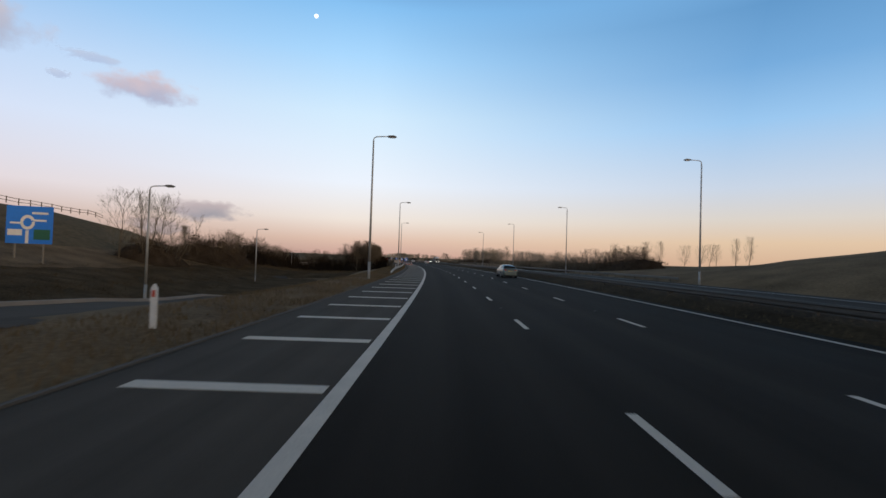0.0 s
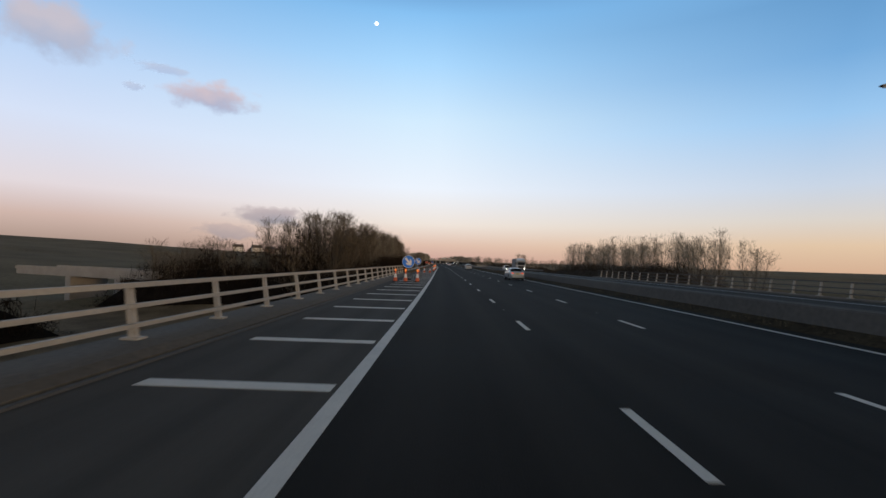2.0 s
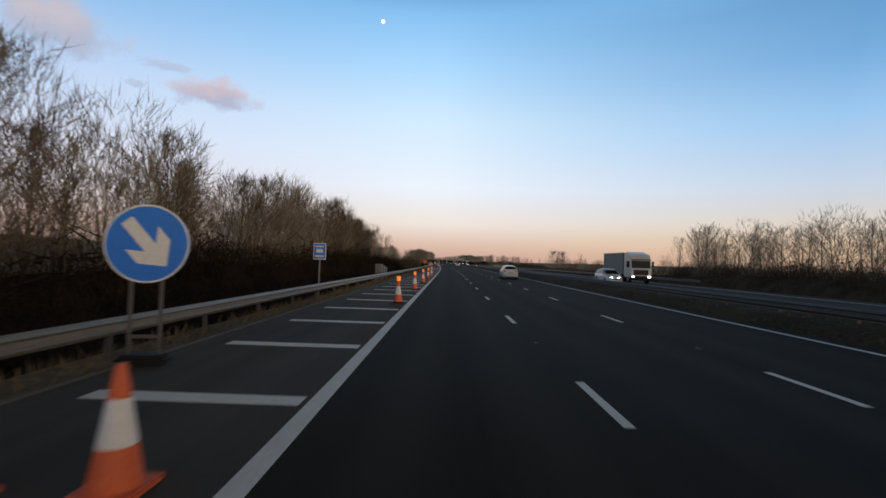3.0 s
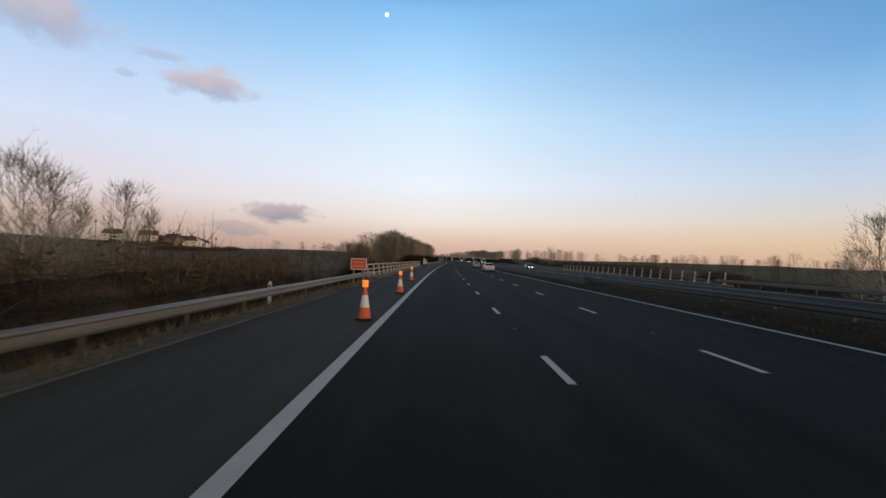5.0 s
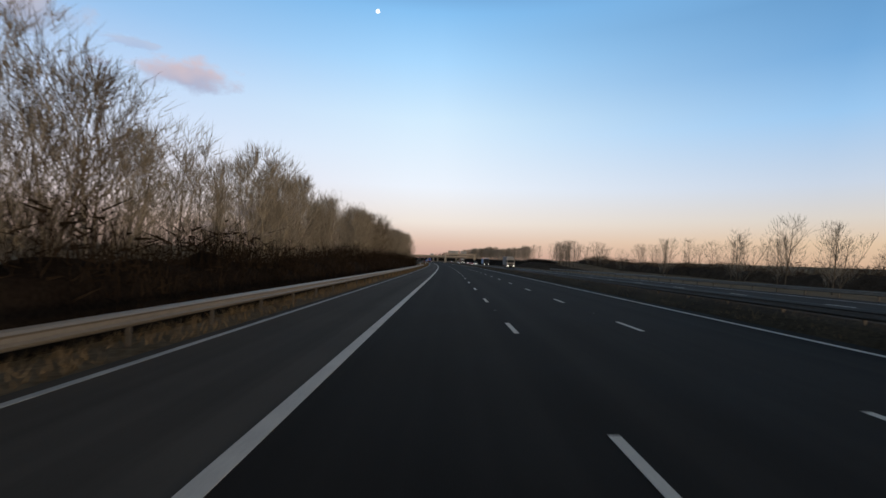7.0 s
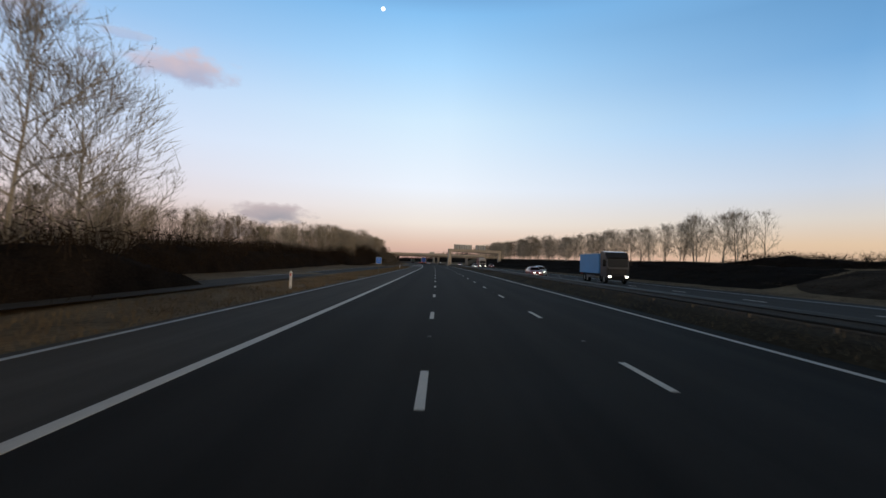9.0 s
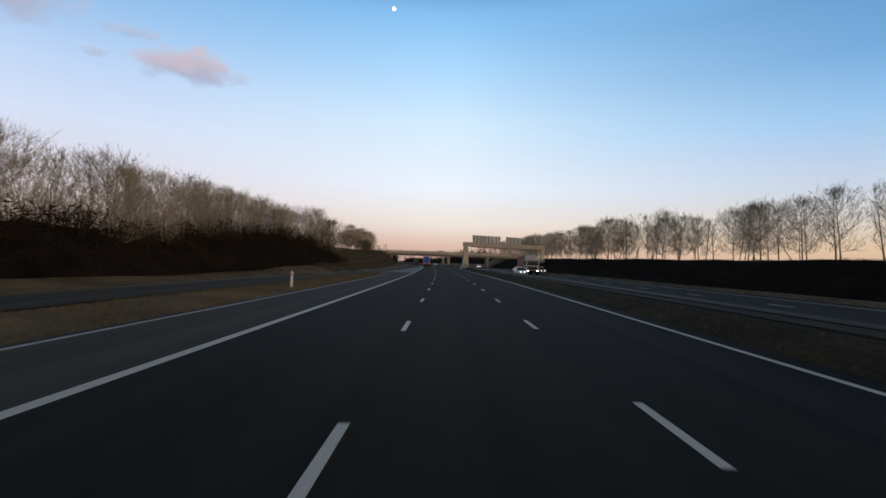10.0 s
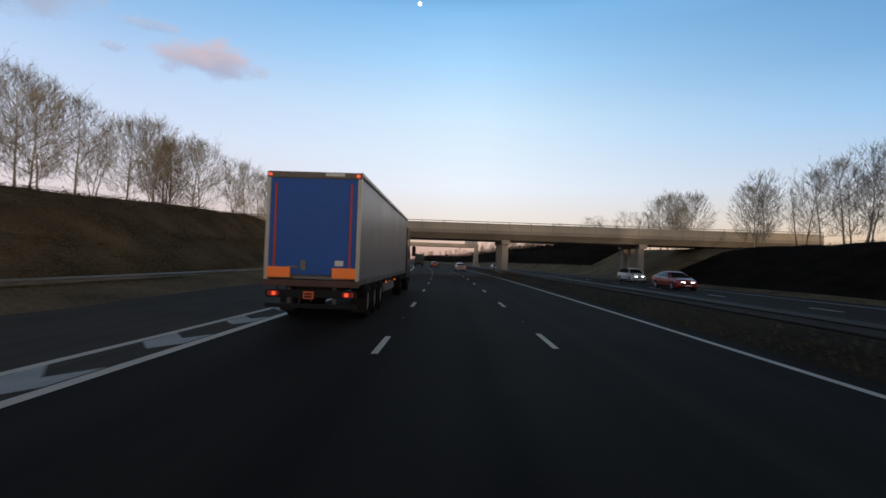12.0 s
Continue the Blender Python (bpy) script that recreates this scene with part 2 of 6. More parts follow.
def tube(bm, p, q, r0, r1=None, sides=10):
    """A tapered round bar from p to q."""
    p, q = Vector(p), Vector(q)
    d = q - p
    m = Matrix.Translation((p + q) / 2) @ d.to_track_quat("Z", "Y").to_matrix().to_4x4()
    bmesh.ops.create_cone(bm, cap_ends=True, segments=sides, radius1=r0, radius2=r0 if r1 is None else r1, depth=d.length, matrix=m)
    return bm


def tubed(*a, **k):
    return tube(bmesh.new(), *a, **k)


def prism(bm, outline, axis, lo, hi):
    """Pulls a flat outline (pairs) along x, y or z."""
    def put(a, b, c):
        return {"x": (c, a, b), "y": (a, c, b), "z": (a, b, c)}[axis]
    lows, highs = [bm.verts.new(put(a, b, lo)) for a, b in outline], [bm.verts.new(put(a, b, hi)) for a, b in outline]
    k = len(outline)
    bm.faces.new(lows)
    bm.faces.new(highs[::-1])
    for i in range(k):
        bm.faces.new((lows[i], highs[i], highs[(i + 1) % k], lows[(i + 1) % k]))
    bmesh.ops.recalc_face_normals(bm, faces=bm.faces)
    return bm


def prismed(*a):
    return prism(bmesh.new(), *a)


def ribbon(name, s0, s1, profile, mat, step=4.0, closed=False, parent=None, label="", wander=None):
    """Pulls a cross-section (n, z) along the road; UV holds metres across and along."""
    ss = np.linspace(s0, s1, max(2, int((s1 - s0) / step) + 1))
    k = len(profile)
    verts, uvs, faces = [], [], []
    for s in ss:
        a = heading(s)
        bx, by, ca, sa = np.interp(s, GRID_S, LINE_X), np.interp(s, GRID_S, LINE_Y), math.cos(a), math.sin(a)
        for n, z in profile:
            if wander:
                n, z = wander(s, n, z)
            verts.append((bx + n * ca, by + n * sa, z))
            uvs.append((n, s))
    for i in range(len(ss) - 1):
        for j in range(k if closed else k - 1):
            a, b = i * k + j, i * k + (j + 1) % k
            faces.append((a, b, b + k, a + k))
    if closed:
        faces += [tuple(range(k))[::-1], tuple((len(ss) - 1) * k + j for j in range(k))]
    return raw(name, verts, faces, mat, parent, label, uvs)


# ---- ground: one sheet, by heights across the road at stations along it ----
LEFT_N = [-4.6, -6.6, -12, -18, -30, -55, -80, -250, -800]
LEFT_Z = [
    (-400, [-.06, 0, .3, 0.53, 1, 4, 8, 14, 20]), (8, [-.06, .05, .1, .3, .4, 4, 11, 16, 24]), (40, [-.06, .05, -1.2, -2.2, -2.3, 3.4, 11.5, 16, 24]), (66, [-.06, .05, -1.6, -3.6, -3.6, 2.4, 11.2, 16, 24]), (95, [-.06, .1, -.9, -3.4, -3.7, 1.8, 10.8, 16, 24]), (122, [-.06, -.6, -1.6, -2.8, -3.2, 0.5, 10.4, 14, 24]),
    (150, [-.06, -3, -4.5, -4.5, -4.5, -2.5, 5, 9, 26]), (178, [-.06, -6, -7, -7.0, -7, -6, -3, 0, 30]), (235, [-.06, -6, -7, -7.17, -7.5, -8.0, -8.5, 0, 32]), (262, [-.06, -1, -2, -2.33, -3, -5.75, -8.5, 2, 32]), (330, [-.06, -1, -2, -2.17, -2.5, -4.75, -7, 2, 32]),
    (400, [-.06, -.7, -1.6, -1.8, -2.2, -3.1, -4, 1, 32]), (438, [-.06, -.8, -1.8, -2.0, -2.4, -3.7, -5, 1, 33]), (446, [-.06, -4, -5, -5.17, -5.5, -5.75, -6, 2, 34]), (520, [-.06, -4, -5, -5.17, -5.5, -5.25, -5, 3, 34]),
    (545, [-.06, -.6, -1.4, -1.47, -1.6, -1.6, -1.6, 5, 28]), (700, [-.06, -.3, -.8, -0.87, -1, -1.0, -1, 8, 28]), (770, [-.06, 0, .02, 0.15, .4, 0.6, .8, 8, 26]),
    (840, [-.06, 0, 0, 0.4, 1.2, 1.4, 1.6, 2, 6]), (890, [-.06, 0, 0, 1.45, 4.3, 4.6, 5, 5, 6]), (940, [-.06, 0, 0, 2.0, 5.7, 6.0, 6.4, 7, 7]), (985, [-.06, 0, .3, 3.4, 6.1, 6.4, 6.8, 7, 7]),
    (1040, [-.06, 0, 1.0, 6.2, 6.6, 6.8, 7, 7, 7]), (1150, [-.06, 0, .8, 2.2, 5, 5.5, 6, 6, 6]), (1400, [-.06, 0, .3, 0.87, 2, 2.0, 2, 3, 4]), (3000, [-.06, 0, .3, 0.53, 1, 1.0, 1, 2, 3])]
RIGHT_N = [30.6, 33, 42, 60, 120, 300, 800]
RIGHT_Z = [
    (-400, [-.06, .6, 3, 7, 12, 18, 24]), (45, [-.06, .8, 3.2, 6.5, 10, 16, 22]), (95, [-.06, .4, 1.1, 2.8, 5, 8, 11]),
    (150, [-.06, -2, -5, -6, -5, -3, 0]), (176, [-.06, -5, -7, -7, -6, -4, 0]), (240, [-.06, -5, -6, -6, -6, -5, 0]), (265, [-.06, -.8, -1.5, -1.5, -2, -2, 1]),
    (430, [-.06, -.5, -1, -1.5, -2, -2, 1]), (447, [-.06, -3, -4, -4, -4, -3, 0]), (530, [-.06, -3, -4, -4, -4, -3, 0]), (560, [-.06, -.4, -1, -1, -1, 0, 3]),
    (700, [-.06, 0, 0, 0, 0, 0, 3]), (770, [-.06, .2, 2.2, 2.6, 2.6, 2.6, 4]), (820, [-.06, .2, 3.0, 3.5, 3.6, 3.6, 5]), (960, [-.06, .2, 4.0, 4.4, 4.6, 5, 5]),
    (1020, [-.06, .2, 4.5, 4.9, 5.0, 5, 5]), (1100, [-.06, .2, 5.4, 5.8, 5.8, 6, 6]), (1300, [-.06, .2, 3, 3, 3, 3, 4]), (3000, [-.06, .2, 1, 1, 1, 2, 3])]


def table_height(s, n, cols, rows):
    ss = [r[0] for r in rows]
    i = max(0, min(len(ss) - 2, int(np.searchsorted(ss, s)) - 1))
    f = min(1, max(0, (s - ss[i]) / (ss[i + 1] - ss[i])))
    f = f * f * (3 - 2 * f)
    zs = [a * (1 - f) + b * f for a, b in zip(rows[i][1], rows[i + 1][1])]
    if cols[0] < cols[-1]:
        return float(np.interp(n, cols, zs))
    return float(np.interp(-n, [-c for c in cols], zs))


def ground_z(s, n):
    if n <= -4.6:
        z = table_height(s, n, LEFT_N, LEFT_Z)
    elif n >= 30.6:
        z = table_height(s, n, RIGHT_N, RIGHT_Z)
    else:
        return -.06
    far = min(1, (abs(n - 13) - 17.6) / 14)
    return z + far * (.35 * noise.noise((s * .09, n * .09, 0)) + .12 * noise.noise((s * .4, n * .4, 3)) + min(1, abs(n) / 200) * 3 * noise.noise((s * .008, n * .008, 7)))


def build_ground():
    ns = [-800, -620, -480, -370, -290, -230, -180, -140, -110, -88, -70, -56, -46, -38, -32, -28, -24.5, -21.5, -19, -17, -15, -13.5, -12, -10.5, -9, -7.8, -6.6, -5.6, -5.0, -4.6,
          12, 13, 14, 15, 30.6, 31.4, 32.2, 33, 34.5, 36, 38, 40, 42, 44, 47, 51, 56, 62, 70, 82, 100, 125, 160, 210, 280, 370, 480, 620, 800]
    ss = np.concatenate([np.arange(-120, 1160, 5.0), np.arange(1160, 1500, 20.0), np.arange(1500, 3000, 125.0)])
    verts, faces = [], []
    for s in ss:
        a = heading(s)
        bx, by, ca, sa = np.interp(s, GRID_S, LINE_X), np.interp(s, GRID_S, LINE_Y), math.cos(a), math.sin(a)
        for n in ns:
            verts.append((bx + n * ca, by + n * sa, ground_z(s, n)))
    k = len(ns)
    for i in range(len(ss) - 1):
        for j in range(k - 1):
            a = i * k + j
            faces.append((a, a + 1, a + 1 + k, a + k))
    ob = raw("ground", verts, faces, GRASS)
    ob.data.materials.append(FIELD)
    for i, p in enumerate(ob.data.polygons):
        p.use_smooth = True
        j = i % (k - 1)
        p.material_index = 1 if ns[j] < -60 or ns[j] > 62 else 0
    return tagged(ob, "rough brown winter grass verges and fields", "ground", kind="structure")


build_ground()

# ---- the two carriageways, the shoulder and the joining slip road ----
SLIP_S = [640, 720, 780, 834, 880, 911, 990, 1030, 1100, 1500]
SLIP_L = [-12, -12, -11.8, -12.2, -11, -9.3, -7.7, -7.0, -6.6, -4]
SLIP_R = [-8.6, -8.4, -8.2, -7.6, -5.6, -3.9, -1.1, -.1, -.1, -.1]


def slip_edge(side, s):
    return float(np.interp(s, SLIP_S, SLIP_L if side < 0 else SLIP_R))


def lower_n(s):
    return -10.6 if s < 12 else -10.6 - 6.0 * ((s - 12) / 40) ** 1.4


road = tagged(ribbon("road", -120, 2900, [(-.1, 0), (3.65, 0), (7.3, 0), (12.1, 0)], ASPHALT, 6), "dark worn asphalt motorway carriageway of three lanes", "road", kind="structure")
shoulder = tagged(ribbon("hard_shoulder", -120, 1030, [(-3.45, -.002), (-.1, -.002)], SHOULDER, 6), "grey asphalt hard shoulder beside the lanes", "hard shoulder", kind="structure")
lower_slip = tagged(ribbon("lower_slip_road", -80, 140, [(-2.6, .1), (0, .12), (2.6, .1)], SHOULDER, 4,
                           wander=lambda s, n, z: (lower_n(s) + n, ground_z(s, lower_n(s)) + z)), "asphalt slip road leaving down the grass slope", "slip road", kind="structure")
ribbon("slip_kerb", -80, 140, [(-2.95, .1), (-2.95, .26), (-2.6, .26), (-2.6, .1)], CONCRETE, 4, parent=lower_slip, wander=lambda s, n, z: (lower_n(s) + n, ground_z(s, lower_n(s)) + z))
slip = tagged(ribbon("slip_road", 640, 1500, [(-1, .006), (1, .006)], SHOULDER, 5, wander=lambda s, n, z: (slip_edge(n, s), z + (0 if s > 870 else .05))), "grey asphalt slip road joining from the side", "slip road", kind="structure")
gore = tagged(ribbon("gore", 884, 1030, [(-1, .002), (1, .002)], SHOULDER, 5, wander=lambda s, n, z: (slip_edge(1, s) if n < 0 else -.1, z)), "asphalt nose between slip road and lanes", "gore", kind="structure")
far_road = tagged(ribbon("far_road", -120, 2900, [(15.2, 0), (19, 0), (23, 0), (29.6, 0)], FAR_ASPHALT, 6), "grey asphalt opposite carriageway", "road", kind="structure")
reserve = tagged(ribbon("central_reserve", -120, 2900, [(12.1, -.01), (12.35, .12), (12.9, .28), (13.7, .42), (14.4, .36), (14.9, .16), (15.2, -.01)], RESERVE, 5,
                        wander=lambda s, n, z: (n, z + (.05 * noise.noise((s * .7, n * 2, 0)) if .05 < z else 0))), "dark earth and dead grass central reserve", "central reserve", kind="structure")
ribbon("kerb", -120, 430, [(-3.56, .0), (-3.56, .03), (-3.47, .03), (-3.45, .0)], KERB, 6, parent=shoulder)


def line(name, s0, s1, n, wide, mat, parent, z=.006, wander=None):
    return ribbon(name, s0, s1, [(n - wide / 2, z - .004), (n - wide / 2, z), (n + wide / 2, z), (n + wide / 2, z - .004)], mat, 5, parent=parent, wander=wander)


line("edge_line", -120, 1500, 0, .22, PAINT, road)
line("offside_edge_line", -120, 2500, 11.35, .17, PAINT, road)
line("shoulder_line", 520, 885, -3.1, .14, WORN_PAINT, shoulder)
line("inner_edge_line", -120, 2500, 16.5, .22, PAINT, far_road)
line("outer_edge_line", -120, 2500, 27.4, .24, WORN_PAINT, far_road)
ribbon("gore_line", 890, 1012, [(-1, .012), (1, .012)], PAINT, 5, parent=slip, wander=lambda s, n, z: (slip_edge(1, s) + n * .1, z))
ribbon("slip_edge_line", 770, 1300, [(-1, .06), (1, .06)], WORN_PAINT, 5, parent=slip, wander=lambda s, n, z: (slip_edge(-1, s) + .35 + n * .08, z + (0 if s < 870 else -.05)))


def repeat(name, bm, mat, parent, poses):
    """Pieces of their own on one shared mesh, under one parent."""
    first = part(name, bm, mat, parent)
    first.matrix_basis = poses[0]
    for m in poses[1:]:
        ob = new(name, first.data)
        ob.parent = parent
        ob.matrix_basis = m
    return first


dash = boxed(0, 1.0, .003, .13, 2.0, .006)
dash_poses = [stand(9 * k, 3.631, 0) for k in range(-3, 140)] + [stand(9 * k + 1.17, 7.283, 0) for k in range(-3, 140)]
repeat("lane_mark", dash, PAINT, road, dash_poses)
repeat("far_lane_mark", boxed(0, 1.0, .003, .15, 2.0, .006), PAINT, far_road, [stand(9 * k + 4, n, 0) for n in (19.5, 23.2) for k in range(-2, 138)])
repeat("hatch_bar", boxed(-1.52, 0, .004, 2.66, .36, .006), PAINT, shoulder, [stand(11.6 + 3.765 * k, 0, 0) for k in range(-4, 104)])
# road studs: a low bevelled casing in every second gap
repeat("road_stud", prismed([(-.05, 0), (.05, 0), (.03, .018), (-.03, .018)], "y", -.055, .055), STEEL, road,
       [stand(18 * k + 5.5, n, .0) for n in (3.631, 7.283) for k in range(0, 62)])


def chevrons():
    for k in range(33):
        s = 894 + 3.3 * k
        left = slip_edge(1, s + 1) + .12
        if left > -.45:
            break
        mid = left / 2
        run = min(2.1, 1.3 * abs(mid))
        bm = bmesh.new()
        shape = [(left, run), (mid, 0), (-.14, run), (-.14, run + 1.15), (mid, 1.15), (left, run + 1.15)]
        for a, b, c, d in ((0, 1, 4, 5), (1, 2, 3, 4)):
            vs = [bm.verts.new((shape[i][0], shape[i][1], .012)) for i in (a, b, c, d)]
            bm.faces.new(vs)
        part("chevron", bm, WORN_PAINT, gore).matrix_basis = stand(s, 0, 0)


chevrons()


# ---- roadside steel ----
DULL = material("dull_galvanised", (.17, .155, .13), .65, .2, .25, .8, 9, .1)
# dark copy of the barrier steel: shade on the reserve beam put into colour
SHADE_DARK_STEEL = material("shade_dark_steel", (.075, .068, .058), .65, .2, .25, .8, 9, .1)
def safety_barrier(s0, s1, n, face, label, top=.65, ramped=False, spacing=3.2, mat=None):
    """A corrugated steel beam on posts; face: +1 shows its front to larger n."""
    prof = [(0, -.31), (.05, -.28), (.08, -.235), (.03, -.19), (.03, -.12), (.08, -.075), (.05, -.03), (0, 0), (-.012, 0), (-.012, -.31)]

    def ramp_down(s, a, z):
        d = min(1, (s - s0) / 9) if ramped in ("start", "both") else 1
        e = min(1, (s1 - s) / 9) if ramped in ("end", "both") else 1
        d = min(d, e)
        return a, top * (.42 + .58 * d) + z
    root = thing("safety_barrier", Matrix.Identity(4), label, "crash barrier")
    ribbon("beam", s0, s1, [(n + face * a, z) for a, z in (prof if face > 0 else prof[::-1])], mat or GALV, 4, True, root, wander=ramp_down)
    posts = [stand(s, n - face * .08, 0) for s in np.arange(s0 + 2, s1 - 1, spacing)]
    repeat("post", boxed(0, 0, top / 2 - .1, .1, .06, top + .1, .01), SHADE_DARK_STEEL, root, posts)
    return root


RESERVE_CONCRETE = material("reserve_concrete", (.078, .068, .056), .9, 0, .3, .35, 6, .3)
for s0, s1 in ((171, 243), (444, 527)):
    wall = ribbon("central_wall", s0, s1, [(12.45, -.02), (12.5, .10), (12.72, .16), (12.80, .74), (12.84, .80), (13.02, .80), (13.06, .74), (13.1, .30), (14.9, .30), (15.1, -.02)], RESERVE_CONCRETE, 4, True)
    tagged(wall, "stained grey concrete wall along the reserve on the bridge", "concrete wall", kind="structure")
DIRTY_CONCRETE = material("dirty_concrete", (.105, .086, .062), .9, 0, .35, .5, 8, .4)


def parapet(s0, s1, n, label, lean=.16, pitch=3.4, height=1.05, rail=None):
    """A bridge parapet: a concrete edge, raked posts and three rails."""
    root = thing("bridge_parapet", Matrix.Identity(4), label, "parapet")
    out = -1 if n < 0 else 1
    part_edge = [(n - out * 1.05, -.02), (n - out * 1.05, .04), (n - out * .8, .12), (n + out * .45, .12), (n + out * .45, -.9), (n - out * 1.05, -.9)]
    ribbon("edge_beam", s0 - .5, s1 + .5, part_edge if out > 0 else part_edge[::-1], DIRTY_CONCRETE, 5, True, root)
    for z, w in ((height, .056), (height * .62, .048), (height * .27, .048)):
        o = -out * lean * (1 - z / height) * .9
        ribbon("rail", s0, s1, [(n + o - w, z + .12 - w), (n + o - w, z + .12 + w * .7), (n + o + w, z + .12 + w * .7), (n + o + w, z + .12 - w)], rail or RAIL_PAINT, 4, True, root)
    bm = bmesh.new()
    prism(bm, [(-out * lean - .06 + out * .13, 0), (-out * lean + .08 + out * .13, 0), (.05 + out * .12, height), (-.04 + out * .12, height)], "y", -.07, .07)
    box(bm, -out * lean + out * .13, 0, .02, .34, .3, .04)
    repeat("post", bm, RAIL_PAINT, root, [stand(s, n, .12) for s in np.arange(s0 + .4, s1, pitch)])
    return root


safety_barrier(62, 168.2, -4.15, 1, "weathered galvanised corrugated steel beam beside the shoulder", ramped="start")
parapet(168.85, 239, -4.7, "cream-painted steel three-rail bridge parapet on a concrete edge")
safety_barrier(240, 446, -4.15, 1, "weathered galvanised steel beam on short posts in the grass")
parapet(447, 522, -4.7, "cream-painted steel three-rail bridge parapet on a concrete edge")
safety_barrier(523, 703, -4.15, 1, "weathered galvanised steel beam along the wooded verge", ramped="end")
safety_barrier(-100, 1500, 13.3, -1, "dull steel beam along the central reserve, darkened for its shaded face", top=.82, mat=SHADE_DARK_STEEL)
parapet(170, 256, 30.8, "pale-posted steel parapet beyond the opposite carriageway", pitch=2.8, height=1.15, rail=SHADE_DARK_STEEL)
parapet(456, 526, 31.0, "pale-posted steel parapet beyond the opposite carriageway", pitch=3.0, height=1.3, rail=SHADE_DARK_STEEL)
safety_barrier(300, 456, 29.9, -1, "steel beam along the opposite verge", mat=DULL)
safety_barrier(60, 170, 29.9, -1, "steel beam along the opposite verge", mat=DULL)
safety_barrier(526, 690, 29.9, -1, "steel beam along the opposite verge", mat=DULL)
safety_barrier(992, 1040, -10.6, 1, "steel beam below the grass bank")


def street_lamp(s, n, arm, label, height=12.5):
    root = thing("street_lamp", stand(s, n, ground_z(s, n) if abs(n) > 4.6 else 0), label, "street lamp", "tall motorway lamps")
    bm = bmesh.new()
    tube(bm, (0, 0, -.4), (0, 0, 1.5), .118, .115, 12)
    tube(bm, (0, 0, 1.5), (0, 0, height - .35), .11, .065, 10)
    part("column", bm, POLE, root, smooth=True)
    bm = bmesh.new()
    pts = [(0, height - .36), (arm * .05, height - .15), (arm * .22, height - .03), (arm * .6, height), (arm * 1.25, height + .03)]
    for (a, b), (c, d) in zip(pts, pts[1:]):
        tube(bm, (a, 0, b), (c, 0, d), .045, .045, 8)
    part("arm", bm, POLE, root, smooth=True)
    bm = bmesh.new()
    outline = [(0, .02), (.12, .11), (.55, .13), (.8, .05), (.8, -.02), (.6, -.06), (.1, -.05)]
    prism(bm, [(arm * (1.2 + a), height + b) for a, b in outline], "y", -.13, .13)
    bmesh.ops.bevel(bm, geom=bm.edges[:], offset=.02, segments=1, affect="EDGES")
    part("lantern", bm, STEEL, root)
    bm = boxed(arm * 1.65, 0, height - .07, .5, .18, .05, .02)
    part("lens", bm, CLEAR_LAMP, root)
    return root


for k in range(3):
    street_lamp(46.5 + 48 * k, -4.75, 1, "tall grey steel lamp column beside the shoulder")
for k in range(5):
    street_lamp(9.9 + 46.6 * k, 30.3, -1, "tall grey steel lamp column beyond the opposite lanes", 13.8)
street_lamp(44.3, -22.6, 1, "tall grey steel lamp column beside the lower slip road", 9.6)
street_lamp(93, -30.5, 1, "tall grey steel lamp column beside the lower slip road", 10)
street_lamp(186, -44, 1, "tall grey steel lamp column beside the lower slip road", 10)


def gantry(m, span, panels, label):
    """A portal on two tapered legs; panels: from and to along its beam."""
    root = thing("sign_gantry", m, label, "sign gantry")
    for x, flip in ((0, 1), (span, -1)):
        bm = bmesh.new()
        prism(bm, [(-.95, 1.0), (.95, 1.0), (.62, 6.95), (-.62, 6.95)], "y", -.38, .38)
        bmesh.ops.bevel(bm, geom=bm.edges[:], offset=.03, segments=1, affect="EDGES")
        leg = part("leg", bm, GANTRY_PAINT, root)
        leg.location = (x * U, 0, 0)
        part("stiffener", boxed(-.42 * flip, -.41, 3.6, .06, .06, 5.0), GANTRY_PAINT, leg)
        part("hatch", boxed(-.2 * flip, -.4, 1.5, .5, .04, .6, .01), STEEL, leg)
        part("plinth", prismed([(-1.5, -.1), (1.5, -.1), (1.35, 1.0), (-1.35, 1.0)], "y", -.75, .75), CONCRETE, root).location = (x * U, 0, 0)
    part("beam", boxed(span / 2, 0, 7.6, span + 1.6, .9, 1.3, .04), GANTRY_PAINT, root)
    part("beam_soffit_tray", boxed(span / 2 + .4, .1, 6.86, span - 2.5, .55, .16, .02), STEEL, root)
    for x0, x1 in panels:
        sign = part("sign_panel", boxed((x0 + x1) / 2, .5, 9.25, x1 - x0, .08, 2.5), SIGN_BACK, root, "grey back of a large direction sign")
        for k in range(int((x1 - x0) / 1.25) + 1):
            part("rib", boxed(x0 + .2 + k * (x1 - x0 - .4) / int((x1 - x0) / 1.25), .36, 9.2, .14, .18, 2.6, .01), GALV, sign)
        for z in (8.5, 9.3, 10.1):
            part("cross_rail", boxed((x0 + x1) / 2, .42, z, x1 - x0, .06, .05), STEEL, sign)
    return root


GANTRY_PAINT = material("gantry_paint", (.42, .37, .30), .6, 0, .10, .35, 8, .08)
gantry(stand(957.3, 12.9, 0, 23), 28.0, ((2.5, 12.3), (14.4, 20.4)), "beige steel portal gantry over the opposite lanes, seen from behind")
gantry(stand(1152, -9.5, 0), 33.0, ((29.0, 33.5),), "beige steel portal gantry far along the road")


BRIDGE_PARAPET = material("pale_parapet_concrete", (.46, .41, .34), .85, 0, .16, .5, 14, .2)


